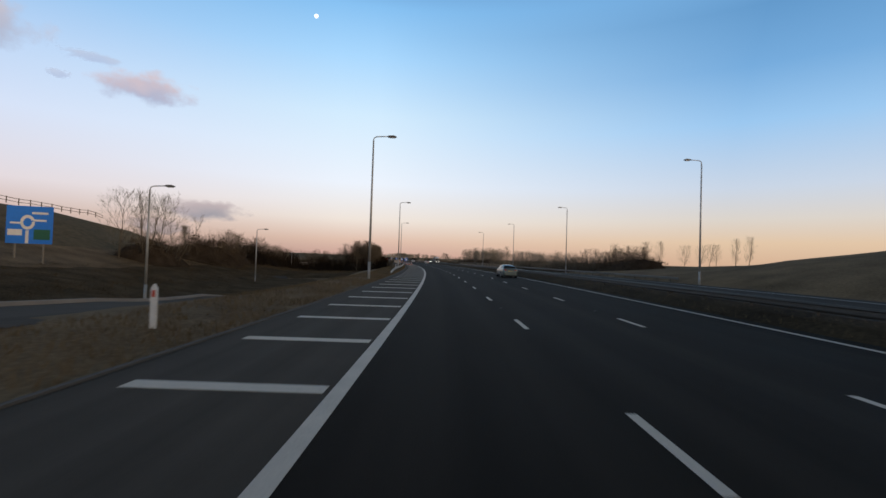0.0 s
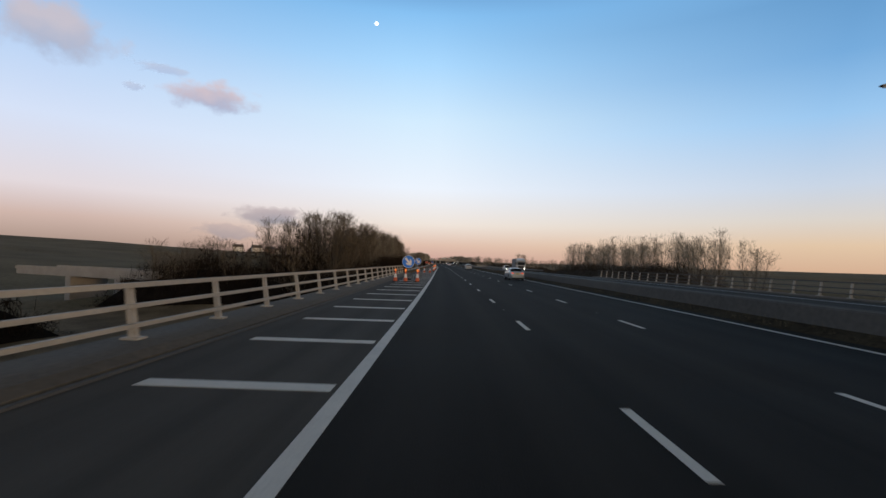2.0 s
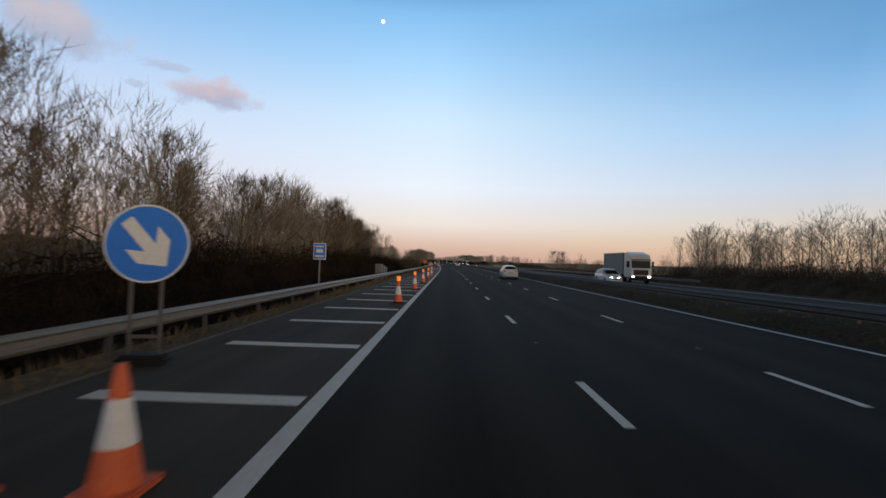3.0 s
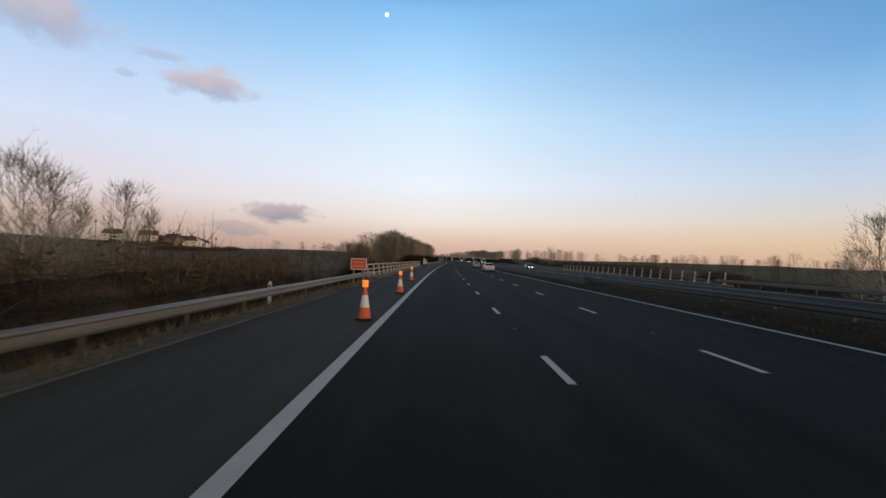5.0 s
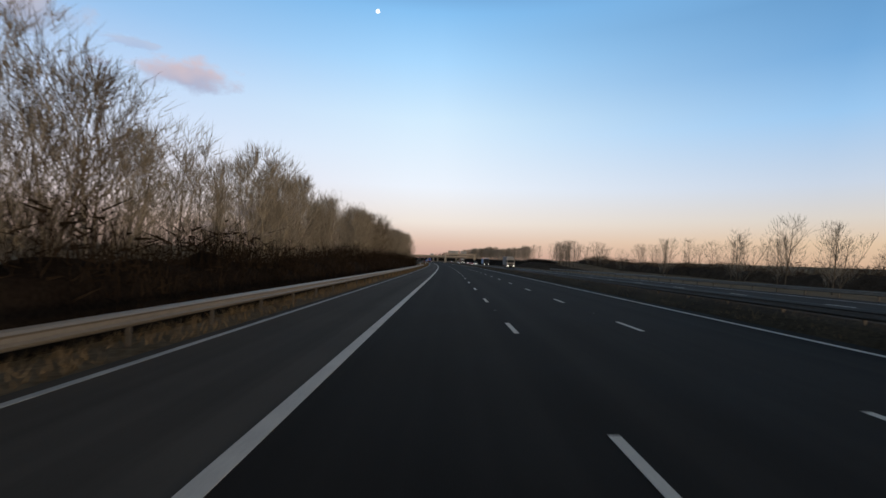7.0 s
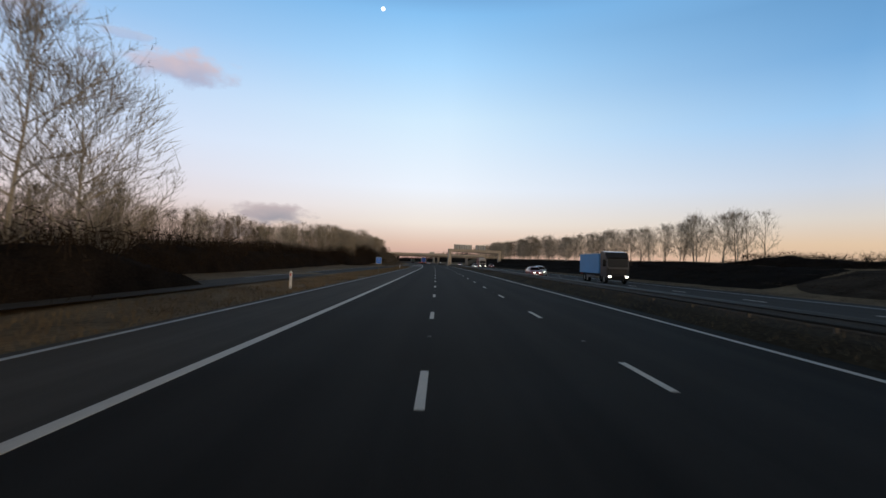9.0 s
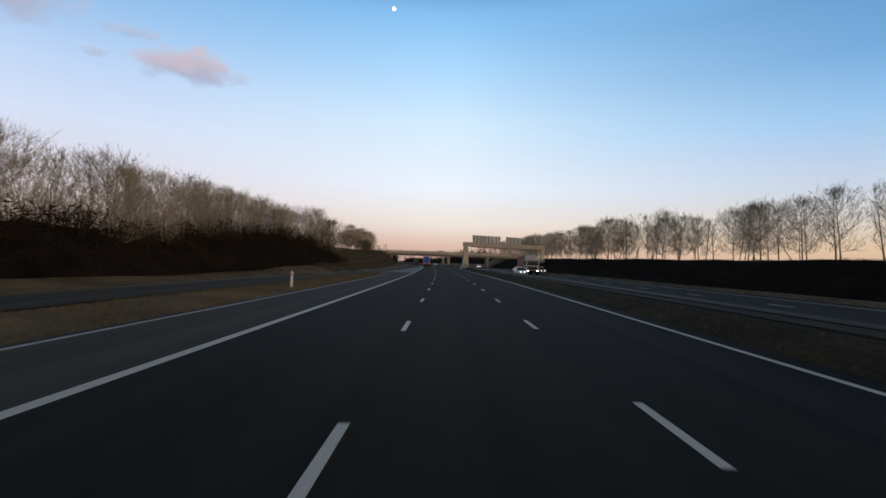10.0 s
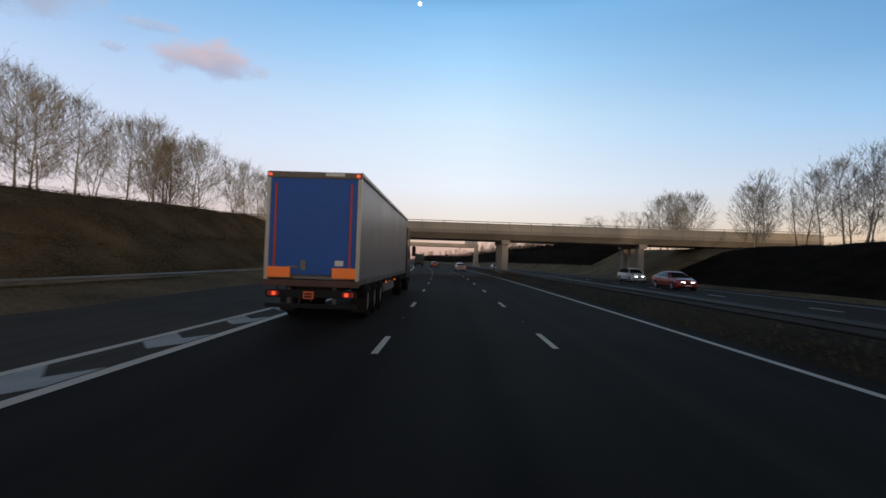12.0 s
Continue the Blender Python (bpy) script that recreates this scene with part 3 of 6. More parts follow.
def overbridge(s, soffit, label, piers, n0, n1, depth=1.25):
    root = thing("road_bridge", stand(s, 0, 0), label, "bridge")
    mid, long = (n0 + n1) / 2, n1 - n0
    bm = bmesh.new()
    prism(bm, [(-4.6, soffit + depth - .45), (-3.6, soffit), (3.6, soffit), (4.6, soffit + depth - .45), (4.6, soffit + depth), (-4.6, soffit + depth)], "x", n0, n1)
    part("deck", bm, CONCRETE, root)
    for y in (-4.5, 4.5):
        wall = part("parapet_wall", boxed(mid, y, soffit + depth + .42, long, .3, .86, .03), BRIDGE_PARAPET, root, "pale concrete parapet wall")
        part("coping", boxed(mid, y, soffit + depth + .89, long, .42, .1, .02), BRIDGE_PARAPET, wall)
        part("rail", boxed(mid, y, soffit + depth + 1.16, long, .07, .08), GALV, root)
        for x in np.arange(n0 + 1, n1, 3.0):
            part("rail_post", boxed(x, y, soffit + depth + 1.04, .08, .08, .26), GALV, wall)
            part("joint", boxed(x, y - .155 if y < 0 else y + .155, soffit + depth + .42, .03, .01, .8), STEEL, wall)
    for x in piers:
        bm = bmesh.new()
        for y in (-2.6, 0, 2.6):
            box(bm, x, y, soffit / 2 - .2, .9, 1.0, soffit + .4, .08)
        part("pier", bm, CONCRETE, root)
        part("crosshead", boxed(x, 0, soffit - .25, 1.2, 7.4, .55, .05), CONCRETE, root)
    for x in (n0 + 1.5, n1 - 1.5):
        part("abutment", boxed(x, 0, soffit / 2 - .6, 3.0, 9.6, soffit + 1.1), CONCRETE, root)
    return root


overbridge(1050, 4.9, "long concrete bridge carrying a road over all lanes", (-14.5, 13.7, 33.0), -32, 58)


# ---- bare winter trees ----
class Sticks:
    """Gathers tapered sticks and single thin twigs into arrays."""

    def __init__(self):
        self.v, self.f = [], []

    def stick(self, pts, radii, sides):
        base = len(self.v)
        for i, (p, r) in enumerate(zip(pts, radii)):
            d = (pts[min(i + 1, len(pts) - 1)] - pts[max(i - 1, 0)]).normalized()
            a = d.orthogonal().normalized()
            b = d.cross(a)
            for k in range(sides):
                t = 2 * math.pi * k / sides
                self.v.append(tuple(p + (a * math.cos(t) + b * math.sin(t)) * r))
        for i in range(len(pts) - 1):
            for k in range(sides):
                q, w = base + i * sides + k, base + i * sides + (k + 1) % sides
                self.f.append((q, w, w + sides, q + sides))

    def blade(self, p, q, wide):
        d = (q - p)
        a = d.cross(Vector((random.gauss(0, 1), random.gauss(0, 1), random.gauss(0, 1))))
        a = a.normalized() * wide if a.length > 1e-6 else Vector((wide, 0, 0))
        base = len(self.v)
        self.v += [tuple(p - a), tuple(p + a), tuple(q)]
        self.f.append((base, base + 1, base + 2))


def bent(p, d, length, segs, rise, wobble):
    pts, d = [p.copy()], d.normalized()
    for _ in range(segs):
        d = (d + Vector((random.gauss(0, wobble), random.gauss(0, wobble), rise + random.gauss(0, wobble)))).normalized()
        pts.append(pts[-1] + d * (length / segs))
    return pts


def along(pts, f):
    x = f * (len(pts) - 1)
    i = min(int(x), len(pts) - 2)
    return pts[i].lerp(pts[i + 1], x - i), (pts[i + 1] - pts[i]).normalized()


def swing(d, spread):
    """A direction that leaves d by about spread radians."""
    a = d.orthogonal().normalized()
    a.rotate(Matrix.Rotation(random.uniform(0, 6.283), 3, d))
    return (d * math.cos(spread) + a * math.sin(spread)).normalized()


def grow_tree(seed, height, reach, clear, tilt, limbs, fine, stems=1, fill=260, far=False):
    """The wood and the twigs of one bare tree, life size. tilt: how far the limbs stand from upright."""
    random.seed(seed)
    wood, twigs = Sticks(), Sticks()
    for st in range(stems):
        foot = Vector((0, 0, -.2)) if stems == 1 else Vector((random.gauss(0, .45), random.gauss(0, .45), -.2))
        lean = Vector((random.gauss(0, .04), random.gauss(0, .04), 1)) if stems == 1 else Vector((random.gauss(0, .15), random.gauss(0, .15), 1))
        tall = height * (1 if st == 0 else random.uniform(.7, 1))
        trunk = bent(foot, lean, tall * .95, 6, .02, .045)
        r = .0115 * tall / stems ** .4
        wood.stick(trunk, [r * (1.25 if i == 0 else 1) * (1 - i / 6.3) for i in range(7)], 4 if far else 6)
        k_limbs = max(5, int(limbs / stems))
        for k in range(k_limbs):
            f = clear + (1 - clear) * (k + random.random() * .8) / k_limbs * .95
            p, d = along(trunk, min(f, .97))
            az, lean_out = k * 2.4 + random.uniform(-.5, .5), tilt * random.uniform(.75, 1.2) * (1.15 - .45 * f if reach < 3 else 1.75 - 1.15 * f)
            shape = math.sin(math.pi * min(1, max(.12, (f - clear) / (1 - clear) * .8 + .22))) ** .7
            ln = reach * shape * random.uniform(.75, 1.15) / stems ** .25
            way = Vector((math.sin(lean_out) * math.cos(az), math.sin(lean_out) * math.sin(az), math.cos(lean_out)))
            limb = bent(p, way, ln, 3, .10, .10)
            lr = min(r * .45, .022 + .009 * ln) * (1 - .5 * f)
            if far:
                wood.blade(limb[0], limb[3], lr * 1.2)
            else:
                wood.stick(limb, [lr, lr * .75, lr * .45, lr * .12], 3)
            k_branch = 5 if far else 6
            for j in range(k_branch):
                g = .2 + .78 * (j + random.random() * .7) / k_branch
                p2, d2 = along(limb, min(.98, g))
                b_len = ln * random.uniform(.32, .55) * (1.1 - .45 * g) + .35
                branch = bent(p2, swing(d2, random.uniform(.4, .85)) + Vector((0, 0, .35)), b_len, 1, .10, .12)
                wood.blade(branch[0], branch[1], lr * .5)
                for q in range(fine):
                    h = .15 + .85 * (q + random.random()) / fine
                    p3, d3 = along(branch, min(.99, h))
                    t_len = b_len * random.uniform(.3, .6) + .25
                    end = p3 + (swing(d3, random.uniform(.3, .8)) + Vector((0, 0, .3))).normalized() * t_len
                    twigs.blade(p3, end, (.022 if far else .014))
                    for _ in range(1 if far else 2):
                        u = random.uniform(.2, .95)
                        p4 = p3.lerp(end, u)
                        tip = p4 + (swing((end - p3).normalized(), random.uniform(.25, .8)) + Vector((0, 0, .25))).normalized() * random.uniform(.25, .65)
                        twigs.blade(p4, tip, (.022 if far else .0125))
    # the fine outer twigs that round the crown off
    girth = reach * math.sin(min(1.2, tilt + .25)) * (1.15 if stems > 1 else .95)
    for _ in range(fill):
        f = random.random() ** .8
        rad = girth * math.sin(math.pi * min(.97, .07 + .80 * f)) ** .6 * random.random() ** .4
        az = random.uniform(0, 6.283)
        p = Vector((rad * math.cos(az), rad * math.sin(az), height * (clear + (1 - clear) * f) * .97))
        d = Vector((math.cos(az) * rad / girth * tilt, math.sin(az) * rad / girth * tilt, .8)) + Vector((random.gauss(0, .3), random.gauss(0, .3), random.gauss(0, .25)))
        twigs.blade(p, p + d.normalized() * random.uniform(.45, 1.15), random.uniform(.010, .018) * (1.25 if far else 1.1))
    return wood, twigs


def tree_kind(seed, height, reach, clear, tilt, limbs, fine, stems, twig_mat, label, fill=850, name="tree"):
    wood, twigs = grow_tree(seed, height, reach, clear, tilt, limbs, fine, stems, fill)
    root = thing(name, Matrix.Identity(4), label, name, "bare roadside trees" if name == "tree" else "bushes on the bank")
    raw("trunk", wood.v, wood.f, PALE_BARK if twig_mat == PALE_TWIG else BARK, root)
    raw("crown", twigs.v, twigs.f, twig_mat, root)
    return root, height


TREES = [
    tree_kind(11, 10, 3.2, .10, .66, 19, 6, 1, TWIG, "tall bare tree with brown upright branches"),
    tree_kind(12, 10, 3.9, .14, .80, 20, 6, 1, PALE_TWIG, "bare spreading tree with pale twigs"),
    tree_kind(13, 10, 2.8, .16, .50, 18, 6, 2, TWIG, "bare two-stemmed tree with dense twigs"),
    tree_kind(14, 10, 3.3, .16, .58, 21, 6, 3, PALE_TWIG, "bare many-stemmed tree with pale twigs"),
    tree_kind(15, 10, 2.8, .22, .48, 20, 6, 1, PALE_TWIG, "upright bare tree with pale twigs"),
    tree_kind(16, 10, 2.5, .24, .44, 20, 6, 1, TWIG, "upright bare tree with brown twigs"),
    tree_kind(17, 10, 2.7, .20, .50, 20, 6, 2, PALE_TWIG, "pale bare tree with a forked stem"),
    tree_kind(18, 10, 4.3, .12, .86, 22, 6, 1, PALE_TWIG, "broad domed bare tree with dense pale twigs", 2200),
    tree_kind(19, 5, 2.9, .06, .80, 24, 6, 4, TWIG, "dense round leafless bush on the grass bank", 2600, "bush"),
]
USED = set()


def plant(s, n, height, kind):
    root, h = TREES[kind]
    m = stand(s, n, ground_z(s, n) - .1, random.uniform(0, 360), height / h)
    if root.name in USED:
        copy_thing(root, m).matrix_basis = m
    else:
        USED.add(root.name)
        root.matrix_basis = m


def wood(seed, s0, s1, n0, n1, h0, h1, gap, rows, choose):
    """Rows of trees with uneven gaps."""
    random.seed(seed)
    for row in range(rows):
        s = s0 + random.uniform(0, gap)
        while s < s1:
            n = n0 + (n1 - n0) * (row + random.random()) / rows
            plant(s, n, random.uniform(h0, h1), random.choice(choose))
            s += gap * random.uniform(.6, 1.45)


SLIM = [1, 3, 4, 6, 2]
BROAD = [1, 1, 3, 7, 7, 0]
wood(1, 246, 356, -12.5, -17, 9.2, 11.8, 2.3, 1, [0, 2, 5, 0, 3])
wood(22, 398, 437, -16, -22, 7.5, 9, 3.0, 1, [1, 3, 4, 6])
wood(23, 503, 528, -14, -19, 8.4, 10, 2.0, 1, [0, 2, 3, 1])
wood(24, 528, 543, -13, -17, 9.5, 11.8, 2.2, 1, [0, 2, 3, 1])
wood(25, 543, 562, -12.5, -16, 8.5, 11.5, 2.5, 1, SLIM)
wood(3, 560, 700, -11.5, -16, 9, 11.5, 2.3, 1, SLIM)
wood(26, 700, 740, -10.5, -16, 9.5, 12, 3.2, 1, BROAD)
random.seed(3)
plant(120, -55, 7.6, 5)
for s, n, h, kind in ((740, -13, 12, 3), (745, -14.5, 12, 0), (751, -13.5, 12, 1), (757, -15, 11.5, 7), (761, -17, 8, 3), (764.5, -18.5, 6.5, 2)):
    plant(s, n, h, kind)
wood(5, 768, 842, -24, -29, 5.4, 7.0, 2.4, 1, [0, 2, 7, 1])
wood(6, 840, 922, -18, -25, 6.6, 8.4, 2.2, 1, [1, 3, 7, 1, 0])
random.seed(7)
for s, n, h, kind in ((925.5, -24.5, 8.8, 1), (931.5, -26, 9.8, 7), (945.5, -29, 5.6, 5), (949.5, -27.3, 4.9, 8), (947.6, -28.6, 3.6, 8), (962, -28, 1.9, 8), (968, -25.2, 5.6, 8), (982, -21, 4.8, 8), (986, -20.2, 4.0, 8), (996, -25, 6.2, 2)):
    plant(s, n, h, kind)
wood(19, 1008, 1018, -27, -32, 7, 8.5, 2.6, 1, BROAD)
wood(20, 1018, 1043, -27, -33, 9, 10.5, 2.5, 1, BROAD)
random.seed(9)
for s, n, h, kind in ((1036, -24.5, 8.6, 1), (1041, -26, 9, 7), (1043.6, -23.2, 8.2, 3)):
    plant(s, n, h, kind)
wood(27, 1058, 1068, -22, -30, 9, 10.5, 3, 1, BROAD)
wood(13, 796, 902, 43, 46.5, 6.4, 7.8, 3.6, 1, BROAD)
wood(14, 902, 1046, 43, 46.5, 8.2, 9.7, 3.8, 1, BROAD)
random.seed(5)
for s, n, h, kind in ((1058, 42.5, 9.3, 1), (1059, 45, 9.8, 3), (1061, 48, 9.8, 7), (1063, 44, 9.0, 1), (461, 52, 12.2, 1), (451, 53, 12, 0), (471, 58, 9, 1)):
    plant(s, n, h, kind)

FAR_TREES = [grow_tree(21, 10, 3.2, .12, .62, 12, 3, 1, 360, True), grow_tree(22, 10, 3.0, .10, .5, 12, 3, 2, 360, True), grow_tree(23, 10, 2.5, .10, .45, 12, 3, 1, 360, True), grow_tree(24, 10, 3.6, .14, .7, 12, 3, 1, 360, True)]


def arrays_of(pairs):
    return [[(np.array(q.v), q.f) for q in pair] for pair in pairs]


FAR_ARRAYS = arrays_of(FAR_TREES)


def far_wood(seed, s0, s1, n0, n1, h0, h1, gap, label, pale=False, skew=0.0):
    """A far stand of trees whose single trees cannot be told apart."""
    rng = np.random.default_rng(seed)
    vs, fs, mats, base = [], [], [], 0
    for s in np.arange(s0, s1, gap):
        ss, nn, h = s + rng.normal(0, gap * .35), rng.uniform(min(n0, n1), max(n0, n1)) + skew * (s - s0), rng.uniform(h0, h1) / 10
        a, foot = rng.uniform(0, 6.28), at(ss, nn, ground_z(ss, nn) - .1) / U
        ca, sa = math.cos(a) * h, math.sin(a) * h
        for slot, (v, f) in enumerate(FAR_ARRAYS[rng.integers(4)]):
            vs.append(np.stack([v[:, 0] * ca - v[:, 1] * sa + foot.x, v[:, 0] * sa + v[:, 1] * ca + foot.y, v[:, 2] * h + foot.z], 1))
            fs += [tuple(int(i) + base for i in q) for q in f]
            mats += [slot] * len(f)
            base += len(v)
    ob = raw("woodland", np.concatenate(vs), fs, BARK)
    ob.data.materials.append(PALE_TWIG if pale else TWIG)
    ob.data.polygons.foreach_set("material_index", mats)
    return tagged(ob, label, "woodland", kind="stuff")


far_wood(26, 246, 356, -18, -25, 9.5, 12, 2.0, "bare trees standing behind the first row")
far_wood(27, 508, 746, -17, -23, 9, 11.5, 2.6, "bare trees standing behind the first row", True)
far_wood(28, 246, 262, -15, -30, 12, 14, .7, "dense bare wood at the end of the bridge")
far_wood(30, 247, 264, -29, -55, 8, 10.5, .7, "lower bare trees at the end of the bridge")
far_wood(21, 152, 182, -49, -60, 9, 12, .9, "bare wood on the slope below the hill")
far_wood(42, 180, 208, -46, -57, 9.5, 12, 1.0, "lower bare wood on the slope below the hill")
far_wood(2, 356, 440, -24, -45, 7, 9, 5, "thin stand of bare trees behind the brush")
far_wood(23, 178, 214, 48, 60, 11.5, 13.5, 1.2, "bare wood below the opposite lanes", True)
far_wood(24, 765, 838, -25, -34, 5.5, 7.2, 1.8, "dense bare trees behind the brush")
far_wood(29, 838, 922, -24, -32, 7.2, 9, 1.5, "dense bare trees behind the brush", True)
far_wood(32, 108, 130, 45, 54, 5, 7.5, .7, "dense bare trees among the brush")
far_wood(33, 126, 190, 46, 56, 8, 10.5, .85, "bare trees rising from the dip beyond the opposite lanes", True)
far_wood(9, 84, 108, 50, 60, 4.0, 5.5, 4, "bare trees beyond the opposite lanes", True)
far_wood(10, 252, 352, 46, 62, 8.5, 12, 1.1, "pale bare wood beyond the opposite lanes", True)
far_wood(11, 352, 440, 46, 70, 5, 8, 8, "scattered bare trees beyond the opposite lanes", True)
far_wood(12, 610, 770, 46, 75, 7, 10, 3.8, "bare trees beyond the opposite lanes", True)
far_wood(14, 1062, 1260, 43, 52, 7, 9.5, 4, "bare trees on the far bank")
far_wood(15, 84, 92, -44, -49, 10, 12, 1.9, "pale bare trees on the grass slope", True)
far_wood(16, 440, 600, 110, 200, 6, 9, 2.0, "distant bare trees across the fields")
far_wood(17, 530, 680, 85, 130, 5, 8, 2.0, "distant bare trees across the fields")
far_wood(40, 478, 508, -22, -44, 6, 8, .8, "low bare wood beside the bridge")
far_wood(18, 590, 680, -34, -75, 7, 9.5, 6, "distant bare trees across the fields")
far_wood(20, 1100, 1500, -14, -40, 7, 10, 7, "bare trees far along the road")
far_wood(22, 1300, 1900, 36, 60, 8, 10, 14, "bare trees far along the road")
far_wood(31, 732, 758, 46, 52, 7.5, 9.5, 2.0, "bare trees beyond the opposite lanes", True)
far_wood(25, 796, 1046, 46.5, 52, 6.5, 8.6, 3.6, "second row of bare trees on the bank", True)


# ---- thickets: belts of dense brush, uncountable twigs ----
def brush_clump(seed, stems, sprays, wide):
    random.seed(seed)
    st = Sticks()
    for _ in range(stems):
        p = Vector((random.uniform(-1.3, 1.3), random.uniform(-1.3, 1.3), random.uniform(.2, .8)))
        q = p + Vector((random.gauss(0, .22), random.gauss(0, .22), random.uniform(.22, .45)))
        st.blade(p, q, random.uniform(.006, .013) * wide)
    for _ in range(sprays):
        p = Vector((random.uniform(-1.35, 1.35), random.uniform(-1.35, 1.35), random.uniform(.25, .95)))
        q = p + Vector((random.gauss(0, .34), random.gauss(0, .34), random.uniform(.0, .16)))
        st.blade(p, q, random.uniform(.005, .012) * wide)
    return np.array(st.v), np.array(st.f)


CLUMPS = [brush_clump(40 + i, 105, 85, 1.4) for i in range(5)]
COARSE_CLUMPS = [brush_clump(60 + i, 80, 55, 2.2) for i in range(5)]


def thicket(seed, s0, s1, n0, n1, height, gap, label, clumps=None, skew=0.0, mats=None, taper=8.0):
    rng = np.random.default_rng(seed)
    vs, fs, base = [], [], 0
    lo, hi = min(n0, n1), max(n0, n1)
    k, step = 10, 1.6 if not clumps else 2.5
    taper = min(taper, (s1 - s0) * .22)

    def rise(s, n):
        """Height of the brush's mass above the ground."""
        m = min(1, max(0, (n - skew * (s - s0) - lo) / (hi - lo)))
        e = min(1, max(0, (s - s0) / taper), max(0, (s1 - s) / taper))
        lumps = .95 + .24 * noise.noise((s * .10, n * .10, seed)) + .26 * noise.noise((s * .42, n * .42, seed + 5)) + .16 * noise.noise((s * 1.1, n * 1.1, seed + 9))
        return height * math.sin(math.pi * m) ** .4 * e ** .5 * lumps
    for s in np.arange(s0, s1, gap):
        for n in np.arange(lo, hi + .01, gap):
            ss, nn = s + rng.normal(0, .5), n + rng.normal(0, .5) + skew * (s - s0)
            h = max(min(.5, height * .3), rise(ss, nn) * rng.uniform(.85, 1.12))
            v, f = (clumps or CLUMPS)[rng.integers(5)]
            a, w = rng.uniform(0, 6.28), rng.uniform(.9, 1.25) * (1 if not clumps else gap / 2)
            ca, sa = math.cos(a) * w, math.sin(a) * w
            foot = at(ss, nn, ground_z(ss, nn) - (.1 if height > 1.5 else .05 + .35 * h)) / U
            vs.append(np.stack([v[:, 0] * ca - v[:, 1] * sa + foot.x, v[:, 0] * sa + v[:, 1] * ca + foot.y, v[:, 2] * h + foot.z], 1))
            fs.append(f + base)
            base += len(v)
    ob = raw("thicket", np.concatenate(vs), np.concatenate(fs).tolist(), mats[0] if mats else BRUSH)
    tagged(ob, label, "thicket", kind="stuff")

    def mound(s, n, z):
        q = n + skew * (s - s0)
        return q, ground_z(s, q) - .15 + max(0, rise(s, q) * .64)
    # filler mound whose tone stands in for the shade within the brush
    core = ribbon("undergrowth", s0, s1, [(lo + (hi - lo) * i / (k - 1), 0) for i in range(k)], mats[1] if mats else BRUSH_SHADE, step, wander=mound)
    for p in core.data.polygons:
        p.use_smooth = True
    tagged(core, "dark filler mound for the shade inside the brush", "undergrowth", kind="stuff")


# stems and mass of the brown brush lightened for haze
HAZY_BROWN = (HAZY_BROWN_STEMS, HAZY_BROWN_MASS)
thicket(1, 150, 182, -41, -59, 9.0, 2.4, "dense dark brown leafless brush on the slope", COARSE_CLUMPS)
thicket(42, 173, 219, -40, -57, 9.4, 2.4, "dense dark brown leafless brush falling towards the bridge", COARSE_CLUMPS, taper=11.0)
thicket(20, 106, 124, -40, -54, 6.6, 1.9, "brown leafless bushes on the grass slope", COARSE_CLUMPS, 0, HAZY_BROWN)
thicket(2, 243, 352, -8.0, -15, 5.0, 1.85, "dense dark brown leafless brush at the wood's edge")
# raised towards the crowns: the dark mass stands in for the wood's self-shading
thicket(17, 244, 257, -13, -31, 10.8, 2.4, "dense dark brush at the wood's foot, built tall for the wood's inner shade", COARSE_CLUMPS)
thicket(23, 245, 260, -28, -56, 7.8, 2.4, "dense dark brush at the wood's foot, built tall for the wood's inner shade", COARSE_CLUMPS)
thicket(3, 352, 447, -7.6, -13, 3.7, 1.85, "low brown leafless brush behind the barrier", mats=HAZY_BROWN, taper=2.0)
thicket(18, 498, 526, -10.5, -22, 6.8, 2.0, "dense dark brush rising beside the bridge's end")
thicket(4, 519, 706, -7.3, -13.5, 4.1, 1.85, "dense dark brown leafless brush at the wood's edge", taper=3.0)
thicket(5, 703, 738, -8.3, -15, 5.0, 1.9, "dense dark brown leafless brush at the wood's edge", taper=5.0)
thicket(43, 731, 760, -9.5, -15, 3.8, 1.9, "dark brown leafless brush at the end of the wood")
thicket(14, 1075, 1400, -11, -19, 4.5, 4.5, "dark brush far along the road", COARSE_CLUMPS)
thicket(15, 1075, 1500, 36, 46, 4.5, 5, "dark brush far along the road", COARSE_CLUMPS)
thicket(16, 430, 560, 80, 90, 3.0, 2.6, "low brush across the fields", COARSE_CLUMPS, 0, HAZY_BROWN)
thicket(40, 462, 505, -20, -46, 4.4, 2.6, "brown leafless brush falling away beside the bridge", COARSE_CLUMPS, 0, HAZY_BROWN)
thicket(6, 752, 836, -16.5, -25, 3.8, 1.95, "dense dark brown leafless brush beyond the slip road")
thicket(21, 834, 915, -15, -25, 4.4, 1.95, "tall dark brush under the trees beyond the slip road")
thicket(41, 22, 112, -20, -45, .9, 3.2, "rough dead grass and scrub on the slope", COARSE_CLUMPS, 0, (BANK_STEMS, BANK_GRASS))
thicket(25, 128, 174, 44, 54, 8.4, 2.3, "dense brown leafless brush in the dip", COARSE_CLUMPS, 0, HAZY_BROWN)
thicket(7, 104, 132, 44, 54, 5.6, 2.2, "dense brown leafless brush beyond the opposite lanes", COARSE_CLUMPS, 0, HAZY_BROWN)
thicket(19, 174, 216, 44, 56, 8.4, 2.2, "dense brown leafless brush below the opposite lanes", COARSE_CLUMPS, 0, HAZY_BROWN)
